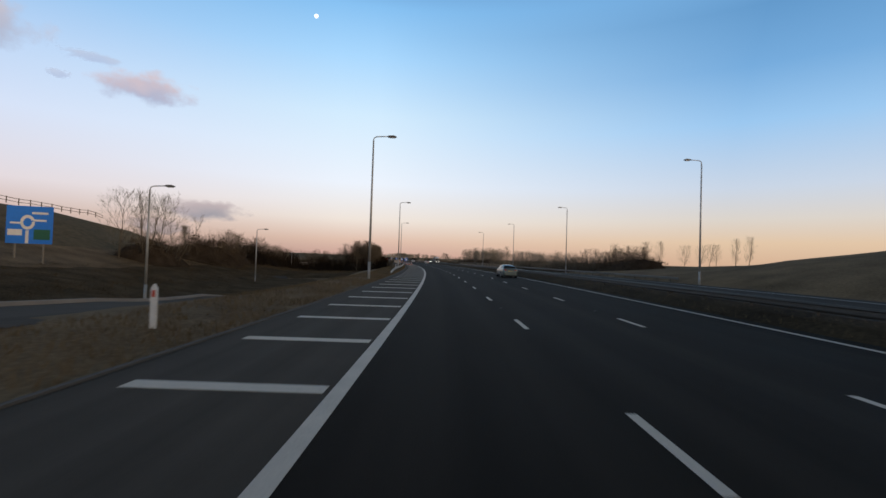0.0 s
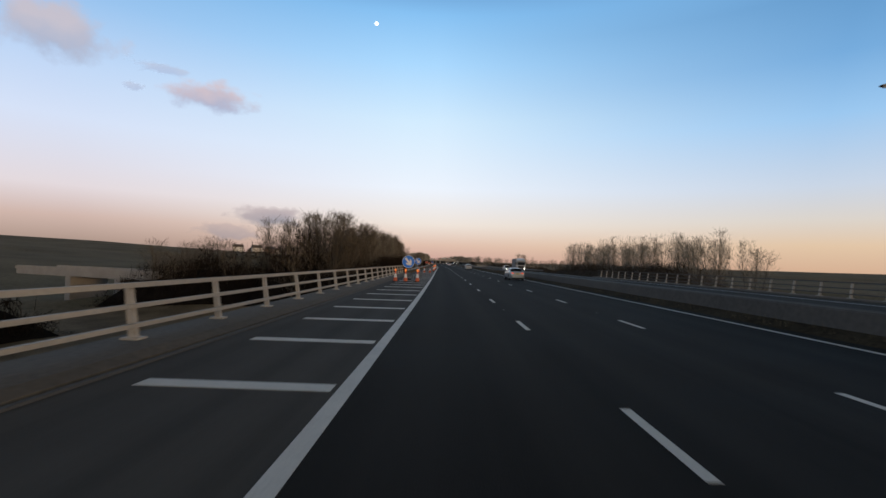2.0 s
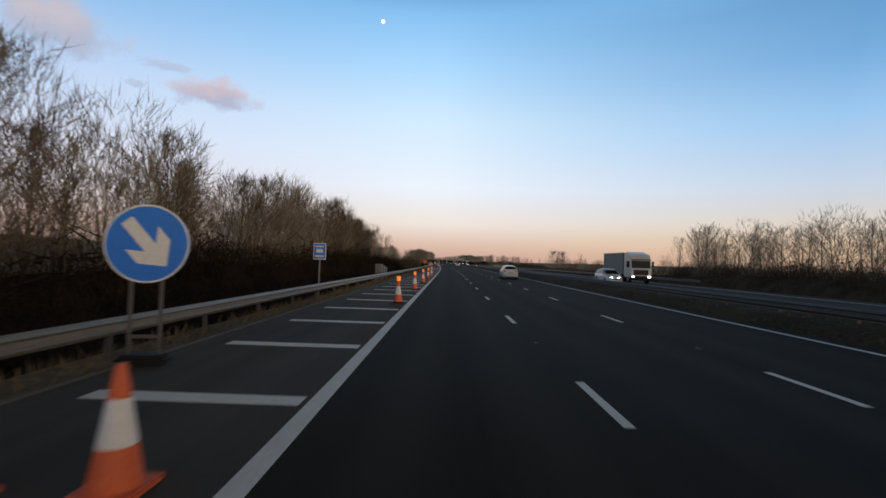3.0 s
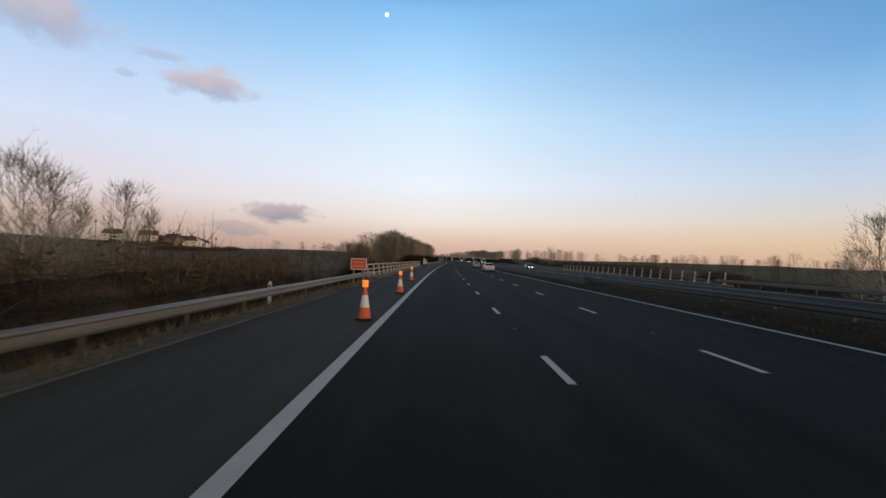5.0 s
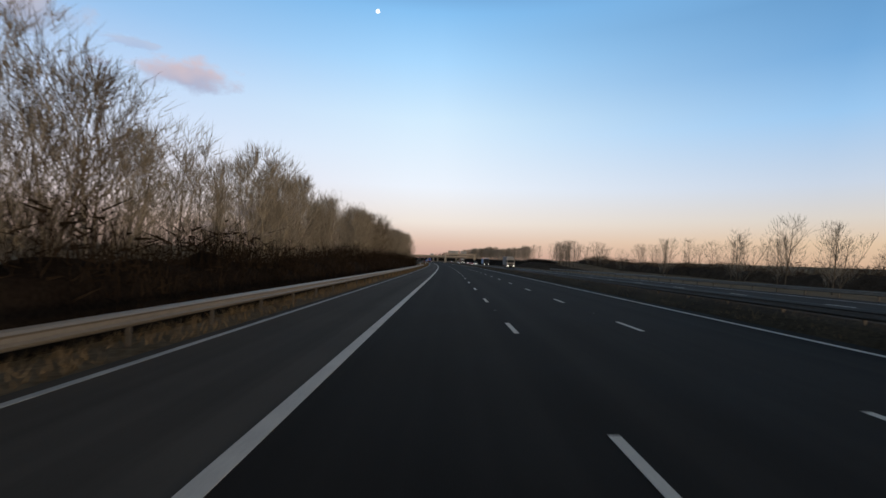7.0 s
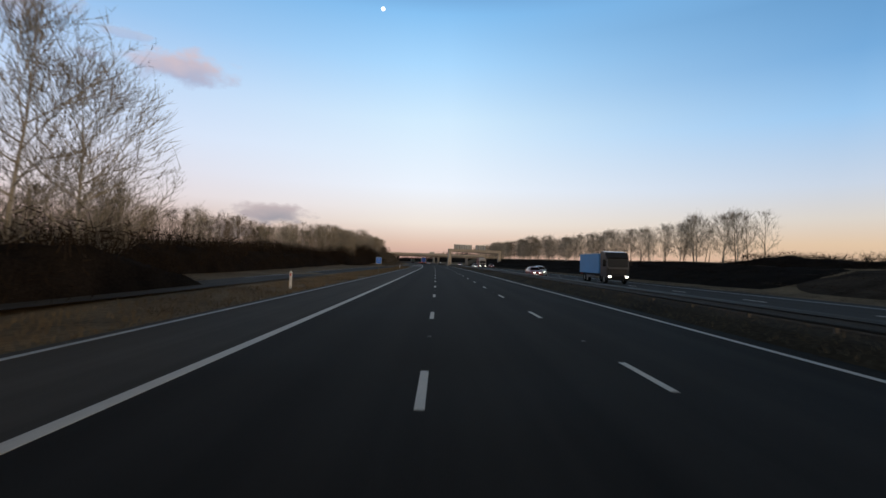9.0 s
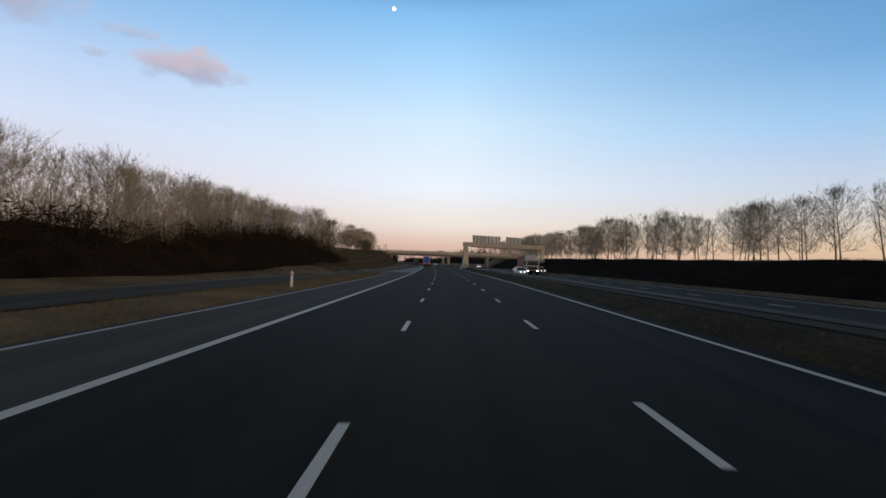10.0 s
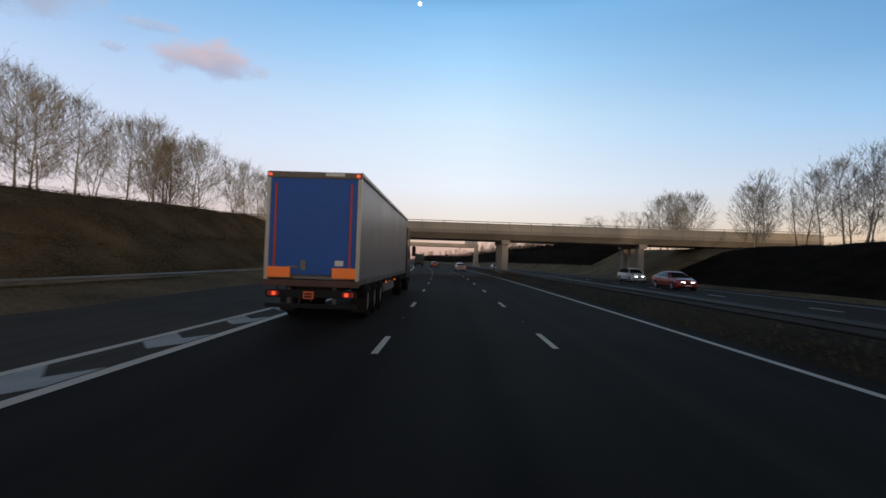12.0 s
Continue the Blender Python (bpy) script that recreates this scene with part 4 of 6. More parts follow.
thicket(8, 255, 350, 44, 58, 4.6, 2.4, "dense brown leafless brush beyond the opposite lanes", COARSE_CLUMPS, 0, HAZY_BROWN)
# added cover; its near-black colour is the shade on the bank's unlit face
thicket(26, 772, 1044, 31.8, 43.5, .6, 3.4, "low dark cover added on the opposite bank for its shade", COARSE_CLUMPS)
thicket(27, 886, 1044, -11.2, -27.5, .8, 3.2, "rough brown grass and bracken covering the bank", COARSE_CLUMPS, 0, (BANK_STEMS, BANK_GRASS))
thicket(44, 690, 776, 32, 48, .5, 3.4, "low dead bracken beyond the opposite lanes", COARSE_CLUMPS, 0, HAZY_BROWN)
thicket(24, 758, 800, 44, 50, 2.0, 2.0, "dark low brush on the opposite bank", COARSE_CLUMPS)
thicket(9, 350, 440, 40, 46, 2.4, 2.6, "low brown brush beyond the opposite lanes", COARSE_CLUMPS, 0, HAZY_BROWN)
thicket(10, 530, 770, 60, 70, 3.6, 3.4, "brown leafless brush beyond the opposite lanes", COARSE_CLUMPS, 0, HAZY_BROWN)
thicket(11, 85, 96, -43, -51, 4.6, 1.9, "brown leafless bushes on the grass slope", COARSE_CLUMPS, 0, HAZY_BROWN)
thicket(22, 112, 178, -13, -48, 1.6, 3.2, "low brown scrub on the falling slope", COARSE_CLUMPS, 0, (BANK_STEMS, BANK_GRASS))


# ---- rough grass along the edges ----
def grass_strip(seed, s0, s1, n0, n1, per_metre, tall, label):
    rng = np.random.default_rng(seed)
    k = int((s1 - s0) * per_metre)
    s, n = rng.uniform(s0, s1, k), n0 + (n1 - n0) * rng.random(k) ** 1.2
    keep = np.array([noise.noise((a * .35, b * .9, seed)) > -.32 for a, b in zip(s, n)])
    s, n = s[keep], n[keep]
    k = len(s)
    a = np.interp(s, GRID_S, HEAD)
    x, y = np.interp(s, GRID_S, LINE_X) + n * np.cos(a), np.interp(s, GRID_S, LINE_Y) + n * np.sin(a)
    z = np.array([ground_z(p, q) if q < -4.6 or q > 30.6 else (.3 * min(1, (q - 12.1) / 1.2) if q > 0 else -.05) for p, q in zip(s, n)])
    h, w, t = tall * rng.uniform(.4, 1.1, k), rng.uniform(.007, .018, k), rng.uniform(0, 6.28, k)
    lx, ly = rng.normal(0, .45, k) * h, rng.normal(0, .45, k) * h
    v = np.empty((k, 3, 3))
    v[:, 0] = np.stack([x - w * np.cos(t), y - w * np.sin(t), z], 1)
    v[:, 1] = np.stack([x + w * np.cos(t), y + w * np.sin(t), z], 1)
    v[:, 2] = np.stack([x + lx, y + ly, z + h], 1)
    ob = raw("verge_grass", v.reshape(-1, 3), np.arange(k * 3).reshape(-1, 3).tolist(), DRY_GRASS)
    return tagged(ob, label, "grass", kind="stuff")


DRY_GRASS = material("dry_grass_blades", (.12, .092, .055), .95, 0, .3, .3, 5, 0, .05, tint=(.19, .145, .088))
grass_strip(1, -5, 172, -3.65, -8, 270, .2, "dry yellow-brown grass on the verge")
grass_strip(2, 242, 446, -3.65, -7.5, 110, .28, "dry yellow-brown grass on the verge")
grass_strip(3, 524, 760, -3.6, -7.5, 110, .28, "dry yellow-brown grass on the verge")
grass_strip(4, 760, 890, -3.6, -7.4, 230, .16, "dry yellow-brown grass on the verge")
grass_strip(5, 0, 1060, 12.2, 14.6, 45, .25, "dry dead grass on the central reserve")


# ---- vehicles ----
def loft(bm, rings):
    rows = [[bm.verts.new(p) for p in ring] for ring in rings]
    k = len(rows[0])
    for a, b in zip(rows, rows[1:]):
        for i in range(k):
            bm.faces.new((a[i], a[(i + 1) % k], b[(i + 1) % k], b[i]))
    bm.faces.new(rows[0][::-1])
    bm.faces.new(rows[-1])
    bmesh.ops.recalc_face_normals(bm, faces=bm.faces)
    return bm


def wheel(root, x, y, r, wide, alloy=True):
    s = 1 if x > 0 else -1
    bm = bmesh.new()
    prof = [(-wide / 2, r * .66), (-wide / 2, r * .92), (-wide * .34, r), (wide * .34, r), (wide / 2, r * .92), (wide / 2, r * .66)]
    rings = []
    for k in range(20):
        t = 2 * math.pi * k / 20
        rings.append([bm.verts.new((x + a, y + b * math.cos(t), r + b * math.sin(t))) for a, b in prof])
    for k in range(20):
        a, b = rings[k], rings[(k + 1) % 20]
        for i in range(len(prof) - 1):
            bm.faces.new((a[i], a[i + 1], b[i + 1], b[i]))
    tyre = part("wheel", bm, RUBBER, root, smooth=True)
    bm = bmesh.new()
    tube(bm, (x - s * wide * .2, y, r), (x + s * wide * .36, y, r), r * .67, r * .67, 18)
    part("disc", bm, STEEL if alloy else GALV, tyre)
    if alloy:
        bm = bmesh.new()
        rings = []
        for k in range(20):
            t = 2 * math.pi * k / 20
            rings.append([bm.verts.new((x + s * wide * a, y + r * b * math.cos(t), r + r * b * math.sin(t))) for a, b in ((.37, .46), (.44, .53), (.50, .64), (.42, .67))])
        for k in range(20):
            for p, q in zip(range(3), range(1, 4)):
                bm.faces.new((rings[k][p], rings[k][q], rings[(k + 1) % 20][q], rings[(k + 1) % 20][p]))
        bmesh.ops.recalc_face_normals(bm, faces=bm.faces)
        part("rim", bm, ALLOY, tyre, smooth=True)
        for k in range(10):
            bm = bmesh.new()
            tilt = Matrix.Rotation(2 * math.pi * k / 10, 4, "X")
            c = tilt @ Vector((0, 0, r * .31))
            box(bm, x + s * wide * .40, y + c.y, r + c.z, .03, r * .10, r * .50, 0, tilt)
            part("spoke", bm, ALLOY, tyre)
        part("hub", tubed((x + s * wide * .3, y, r), (x + s * wide * .47, y, r), r * .17, r * .13, 10), ALLOY, tyre)
    return tyre


STYLES = {
    # side view: top of the lower body, then the roof line, as (along, height); half width at the belt; axles; glass from and to: rear screen, cabin, windscreen
    "saloon": dict(top=((-2.26, .70), (-2.2, .92), (-2.05, .99), (-1.5, 1.00), (-.5, .945), (1.0, .93), (1.35, .92), (1.95, .81), (2.16, .70), (2.26, .55)),
                   roof=((-1.70, 1.00), (-1.05, 1.36), (-.45, 1.425), (.1, 1.425), (.42, 1.37), (1.2, .95)),
                   wide=((-2.26, .62), (-2.12, .80), (-1.3, .865), (0, .875), (1.3, .86), (2.0, .77), (2.26, .54)), axles=(-1.30, 1.46), glass=(-1.63, -1.03, .46, 1.14)),
    "hatch": dict(top=((-2.38, .74), (-2.32, .97), (-2.2, 1.04), (-1.6, 1.04), (-.5, .975), (1.0, .96), (1.4, .95), (2.0, .83), (2.26, .70), (2.38, .55)),
                  roof=((-2.14, 1.05), (-1.55, 1.32), (-.95, 1.46), (-.3, 1.50), (.2, 1.49), (.55, 1.42), (1.36, .97)),
                  wide=((-2.38, .66), (-2.2, .84), (-1.4, .90), (0, .91), (1.4, .89), (2.1, .80), (2.38, .56)), axles=(-1.36, 1.49), glass=(-2.02, -1.0, .58, 1.30)),
    "estate": dict(top=((-2.2, .80), (-2.16, 1.02), (-2.05, 1.08), (-1.5, 1.08), (-.5, 1.04), (1.0, 1.02), (1.35, .98), (1.9, .86), (2.1, .72), (2.2, .56)),
                   roof=((-2.15, 1.09), (-1.9, 1.50), (-1.2, 1.60), (-.2, 1.63), (.3, 1.60), (.6, 1.52), (1.34, 1.0)),
                   wide=((-2.2, .74), (-2.1, .85), (-1.3, .88), (0, .89), (1.3, .87), (1.95, .78), (2.2, .56)), axles=(-1.28, 1.40), glass=(-2.10, -1.86, .62, 1.28)),
}


class Shell:
    """The outer skin of a car: where a point lies, by the place along it and the height in its cross-section (0 the sill, 1 the belt, 2 the edge of the roof, 3 the middle of the roof)."""

    def __init__(self, style):
        self.d = STYLES[style]
        self.y0, self.y1 = self.d["top"][0][0], self.d["top"][-1][0]

    def curve(self, key, y):
        pts = self.d[key]
        return float(np.interp(y, [p[0] for p in pts], [p[1] for p in pts]))

    def half(self, y):
        """The half section from the underside up to the middle of the roof."""
        top, w = self.curve("top", y), self.curve("wide", y)
        roof = self.d["roof"]
        cab = roof[0][0] < y < roof[-1][0]
        zr = max(top + .012, self.curve("roof", y)) if cab else top + .012
        lift = min(1, max(0, (zr - top) / .35))
        zb = .17 + .16 * max(0, abs(y - (self.y0 + self.y1) / 2) / (self.y1 - self.y0) * 2 - .82) / .18
        wr = w * (.90 - .20 * lift)
        return [(0, zb), (w * .86, zb), (w + .02, zb + .10), (w + .038, zb + (top - zb) * .5), (w + .034, top - .13), (w - .012, top - .012), (wr + (w - wr) * .26 + .006, top + (zr - top) * .70), (wr, zr - .05 * lift - .006), (wr * .72, zr), (0, zr + .02)]

    def at(self, y, k, f, out=0.0):
        """On the skin between the points k and k + 1 of the half section, moved outwards a little."""
        h = self.half(y)
        (x0, z0), (x1, z1) = h[k], h[k + 1]
        nx, nz = z1 - z0, x0 - x1
        ln = math.hypot(nx, nz) or 1
        return Vector((x0 + (x1 - x0) * f + nx / ln * out, y, z0 + (z1 - z0) * f + nz / ln * out))


def skin_patch(shell, sx, lower, upper, out=.012, cols=6):
    """A thin panel on the skin: lower and upper give (from, to) along and (k, f) across."""
    bm = bmesh.new()
    (ya, yb, k0, f0), (yc, yd, k1, f1) = lower, upper
    grid = []
    lo, hi = k0 + f0, k1 + f1
    for level in [lo] + [float(k) for k in range(k0 + 1, k1 + 1)] + [hi]:
        t = (level - lo) / (hi - lo)
        k = min(8, int(level))
        grid.append([bm.verts.new(Vector((sx, 1, 1)) * shell.at((ya * (1 - t) + yc * t) * (1 - c / cols) + (yb * (1 - t) + yd * t) * c / cols, k, level - k, out)) for c in range(cols + 1)])
    for p, q in zip(grid, grid[1:]):
        for c in range(cols):
            bm.faces.new((p[c], p[c + 1], q[c + 1], q[c]))
    return bm


def screen_patch(shell, ya, yb, inset=.06, out=.008):
    """A screen across the car, from one side of the roof to the other."""
    bm = bmesh.new()
    grid = []
    for r in range(7):
        y = ya + (yb - ya) * r / 6
        side = [shell.at(y, 7, f, out) for f in (inset, .5, 1.0)]
        mid = shell.at(y, 8, .999, out)
        row = side + [mid] + [Vector((-p.x, p.y, p.z)) for p in reversed(side)]
        grid.append([bm.verts.new(p) for p in row])
    for p, q in zip(grid, grid[1:]):
        for c in range(len(p) - 1):
            bm.faces.new((p[c], p[c + 1], q[c + 1], q[c]))
    return bm


def car(style, m, paint, label, lit_front=False, lit_rear=False):
    root = thing("car", m, label, "car", "vehicles on the motorway")
    shell = Shell(style)
    y0, y1 = shell.y0, shell.y1
    ra, fa = shell.d["axles"]
    g0, g1, g2, g3 = shell.d["glass"]
    rings = []
    for y in np.linspace(y0, y1, 46):
        h = shell.half(float(y))
        rings.append([(x, float(y), z) for x, z in h] + [(-x, float(y), z) for x, z in reversed(h[1:-1])])
    body = part("body", loft(bmesh.new(), rings), paint, root, smooth=True)
    body.data.set_sharp_from_angle(angle=radians(33))
    part("windscreen", screen_patch(shell, g2 + .03, g3), GLASS, root, smooth=True)
    part("rear_screen", screen_patch(shell, g0, g1 - .03), GLASS, root, smooth=True)
    mid = (g1 + g2) / 2 - .08
    belt0, belt1 = g0 + .42 if style != "estate" else g0 + .22, g3 - .16
    for sx in (-1, 1):
        part("window_frame", skin_patch(shell, sx, (belt0 - .03, belt1 + .02, 5, .08), (max(belt0 + .17, g1 - .01), g2 + .05, 6, .92), .006, 14), BLACK, body)
        # two side windows, cut by a pillar, and a small quarter light
        part("side_window", skin_patch(shell, sx, (mid + .05, belt1, 5, .12), (mid + .05, g2 + .02, 6, .86)), GLASS, root)
        part("side_window", skin_patch(shell, sx, (mid - .80, mid - .05, 5, .12), (mid - .74, mid - .05, 6, .86)), GLASS, root)
        part("quarter_window", skin_patch(shell, sx, (belt0, mid - .87, 5, .14), (max(belt0 + .2, g1 + .02), mid - .81, 6, .80)), GLASS, root)
        for ya, yb in ((mid - .02, mid + .02), (g3 - .36, g3 - .33), (mid - .86, mid - .83)):
            part("door_gap", skin_patch(shell, sx, (ya, yb, 2, .3), (ya, yb, 4, .95), .004, 1), BLACK, body)
        part("window_trim", skin_patch(shell, sx, (belt0 - .05, belt1 + .05, 4, .97), (belt0 - .05, belt1 + .05, 5, .10), .014, 10), CHROME, root)
        for y in (mid - .22, mid - 1.0):
            p = shell.at(y, 4, .45, .012)
            part("door_handle", boxed(sx * p.x, y, p.z, .03, .18, .03, .01), paint, root)
        part("sill", skin_patch(shell, sx, (ra + .38, fa - .38, 1, .2), (ra + .38, fa - .38, 2, .25), .012, 6), BLACK, root)
        p = shell.at(g3 - .32, 5, .3)
        part("mirror", boxed(sx * (p.x + .10), g3 - .32, p.z + .03, .20, .11, .13, .045), paint, root)
        for y in (ra, fa):
            w = shell.curve("wide", y)
            part("wheel_arch", tubed((sx * (w - .12), y, .33), (sx * (w + .043), y, .33), .40, .385, 28), BLACK, root)
            wheel(root, sx * (w - .048), y, .322, .20)
            lip = bmesh.new()
            arc = [(y + .405 * math.cos(a), .33 + .405 * math.sin(a)) for a in np.linspace(-.25, math.pi + .25, 15)]
            for (ya, za), (yb, zb) in zip(arc, arc[1:]):
                tube(lip, (sx * (w + .028), ya, za), (sx * (w + .028), yb, zb), .024, .024, 6)
            part("arch_lip", lip, paint, body, smooth=True)
        # the lamps wrap round the corners
        lamp = bmesh.new()
        z = shell.curve("top", y0 + .06)
        w = shell.curve("wide", y0 + .10)
        prism(lamp, [(sx * (w - .30), y0 - .012), (sx * (w - .08), y0 + .02), (sx * (w + .035), y0 + .16), (sx * (w + .04), y0 + .36), (sx * (w - .05), y0 + .36), (sx * (w - .30), y0 + .20)], "z", z - .15, z - .03)
        bmesh.ops.bevel(lamp, geom=lamp.edges[:], offset=.02, segments=2, affect="EDGES")
        part("tail_light", lamp, TAIL_LAMP if lit_rear else DIM_TAIL, root)
        head = bmesh.new()
        z, w = shell.curve("top", y1 - .16), shell.curve("wide", y1 - .12)
        prism(head, [(sx * (w - .40), y1 - .02), (sx * (w - .10), y1 - .10), (sx * (w + .03), y1 - .24), (sx * (w + .02), y1 - .38), (sx * (w - .40), y1 - .20)], "z", z - .16, z - .03)
        part("headlight", head, HEAD_LAMP if lit_front else CLEAR_LAMP, root)
    w = shell.curve("wide", y0 + .1)
    bumper = bmesh.new()
    prism(bumper, [(-w - .02, y0 + .30), (-w - .02, y0 + .08), (-w * .8, y0 - .065), (w * .8, y0 - .065), (w + .02, y0 + .08), (w + .02, y0 + .30)], "z", .30, .60)
    bmesh.ops.bevel(bumper, geom=bumper.edges[:], offset=.025, segments=2, affect="EDGES")
    part("rear_bumper", bumper, paint, root)
    part("lower_bumper", boxed(0, y0 + .10, .25, 1.35, .30, .12, .03), BLACK, root)
    plate = part("rear_plate", boxed(0, y0 - .02, .76, .50, .05, .11, .006), PLATE, root)
    part("plate_bar", boxed(0, y0 - .047, .76, .38, .006, .03), STEEL, plate)
    part("boot_gap", boxed(0, y0 + .0, .645, 1.1, .06, .018), BLACK, body)
    part("exhaust", tubed((-.5, y0 - .02, .27), (-.5, y0 + .2, .27), .035, .035, 8), STEEL, root)
    part("grille", boxed(0, y1 - .05, .52, .78, .10, .17, .03), BLACK, root)
    part("front_plate", boxed(0, y1 + .02, .40, .50, .02, .11), WHITE, root)
    return root


def paint_of(name, color, rough=.32, metal=.35):
    return material(name, color, rough, metal, .08, .7, 30, 0, .5, coat=.5)


GREY_PAINT = paint_of("grey_green_car_paint", (.125, .170, .168))
SILVER_PAINT = paint_of("silver_car_paint", (.40, .43, .425))
WHITE_PAINT = paint_of("white_car_paint", (.54, .54, .52), metal=0)
CAB_PAINT = paint_of("off_white_cab_paint", (.36, .35, .325), metal=0)
DARK_PAINT = paint_of("dark_car_paint", (.03, .035, .045))
RED_PAINT = paint_of("red_car_paint", (.30, .03, .025), metal=0)
BRONZE_PAINT = paint_of("champagne_car_paint", (.34, .28, .22))
BLUE_SHEET = material("blue_door_sheet", (.012, .085, .38), .5, 0, .12, .6, 10, .1)
CURTAIN = material("grey_blue_curtain", (.17, .175, .19), .36, 0, .12, .6, 8, .15)
ALU = material("aluminium_frame", (.48, .46, .42), .45, .4, .1, 1, 12, .05)
RUST_CURTAIN = material("rust_red_curtain", (.25, .06, .035), .6, 0, .15, .6, 8, .2)
GREY_BOX = material("grey_box_panel", (.14, .147, .15), .6, 0, .12, .5, 8, .1)
BLUE_BOX = material("light_blue_box_panel", (.10, .28, .50), .6, 0, .12, .5, 8, .1)
TARP = material("dark_green_tarp", (.05, .065, .06), .8, 0, .3, .6, 8, .3)


def lorry_cab(root, y, paint, lit=False, tall=3.4):
    """A flat-fronted cab whose front is at y + 2.1."""
    bm = bmesh.new()
    prism(bm, [(y, .75), (y + 2.1, .6), (y + 2.14, 1.7), (y + 1.95, 2.75), (y + 1.55, tall), (y + .2, tall + .15), (y, tall)], "x", -1.22, 1.22)
    bmesh.ops.bevel(bm, geom=bm.edges[:], offset=.07, segments=2, affect="EDGES")
    cab = part("cab", bm, paint, root)
    part("windscreen", boxed(0, y + 2.06, 2.22, 2.15, .06, .85, .02, Matrix.Rotation(radians(10), 4, "X")), GLASS, cab)
    part("grille", boxed(0, y + 2.14, 1.3, 1.7, .05, .6, .02), BLACK, cab)
    for k in range(4):
        part("grille_bar", boxed(0, y + 2.175, 1.1 + .14 * k, 1.55, .02, .05, .006), STEEL, cab)
    part("sun_visor", boxed(0, y + 2.05, 2.78, 2.2, .28, .07, .02), BLACK, cab)
    for sx in (-.5, .45):
        part("wiper", tubed((sx, y + 2.165, 1.84), (sx + .42, y + 2.13, 2.12), .012, .012, 5), BLACK, cab)
    part("front_bumper", boxed(0, y + 2.1, .65, 2.45, .25, .45, .06), BLACK, root)
    for sx in (-1, 1):
        part("side_window", boxed(sx * 1.225, y + 1.35, 2.2, .02, .95, .7, .005), GLASS, cab)
        part("headlight", boxed(sx * .92, y + 2.22, .78, .32, .06, .14, .02), HEAD_LAMP if lit else CLEAR_LAMP, root)
        part("mirror", boxed(sx * 1.45, y + 1.9, 2.3, .22, .12, .6, .03), BLACK, root)
        wheel(root, sx * 1.05, y + 1.2, .5, .32, False)
    return cab


def box_lorry(m, cab_paint, side_mat, label, length=7.0, height=3.6, lit=True, rear_mat=None):
    """A rigid lorry, its tail at y 0."""
    root = thing("lorry", m, label, "lorry", "vehicles on the motorway")
    part("cargo_box", boxed(0, length / 2, (height + 1.05) / 2, 2.5, length, height - 1.05, .03), side_mat, root)
    part("chassis", boxed(0, length / 2 + 1, .85, 1.0, length + 2.2, .28), BLACK, root)
    for sx in (-1, 1):
        part("top_rail", boxed(sx * 1.24, length / 2, height, .08, length + .02, .1, .01), ALU, root)
        part("side_guard", boxed(sx * 1.18, length / 2 + .6, .68, .05, length * .45, .3, .01), STEEL, root)
        wheel(root, sx * 1.02, 1.7, .48, .34, False)
        wheel(root, sx * 1.02, 2.8, .48, .34, False)
        part("tail_light", boxed(sx * 1.0, -.02, .95, .3, .06, .12, .01), DIM_TAIL, root)
    lorry_cab(root, length + .25, cab_paint, lit)
    part("air_deflector", prismed([(length + .4, 3.35), (length + 1.7, 3.4), (length + .5, height + .1), (length + .35, height + .1)], "x", -1.0, 1.0), cab_paint, root)
    return root


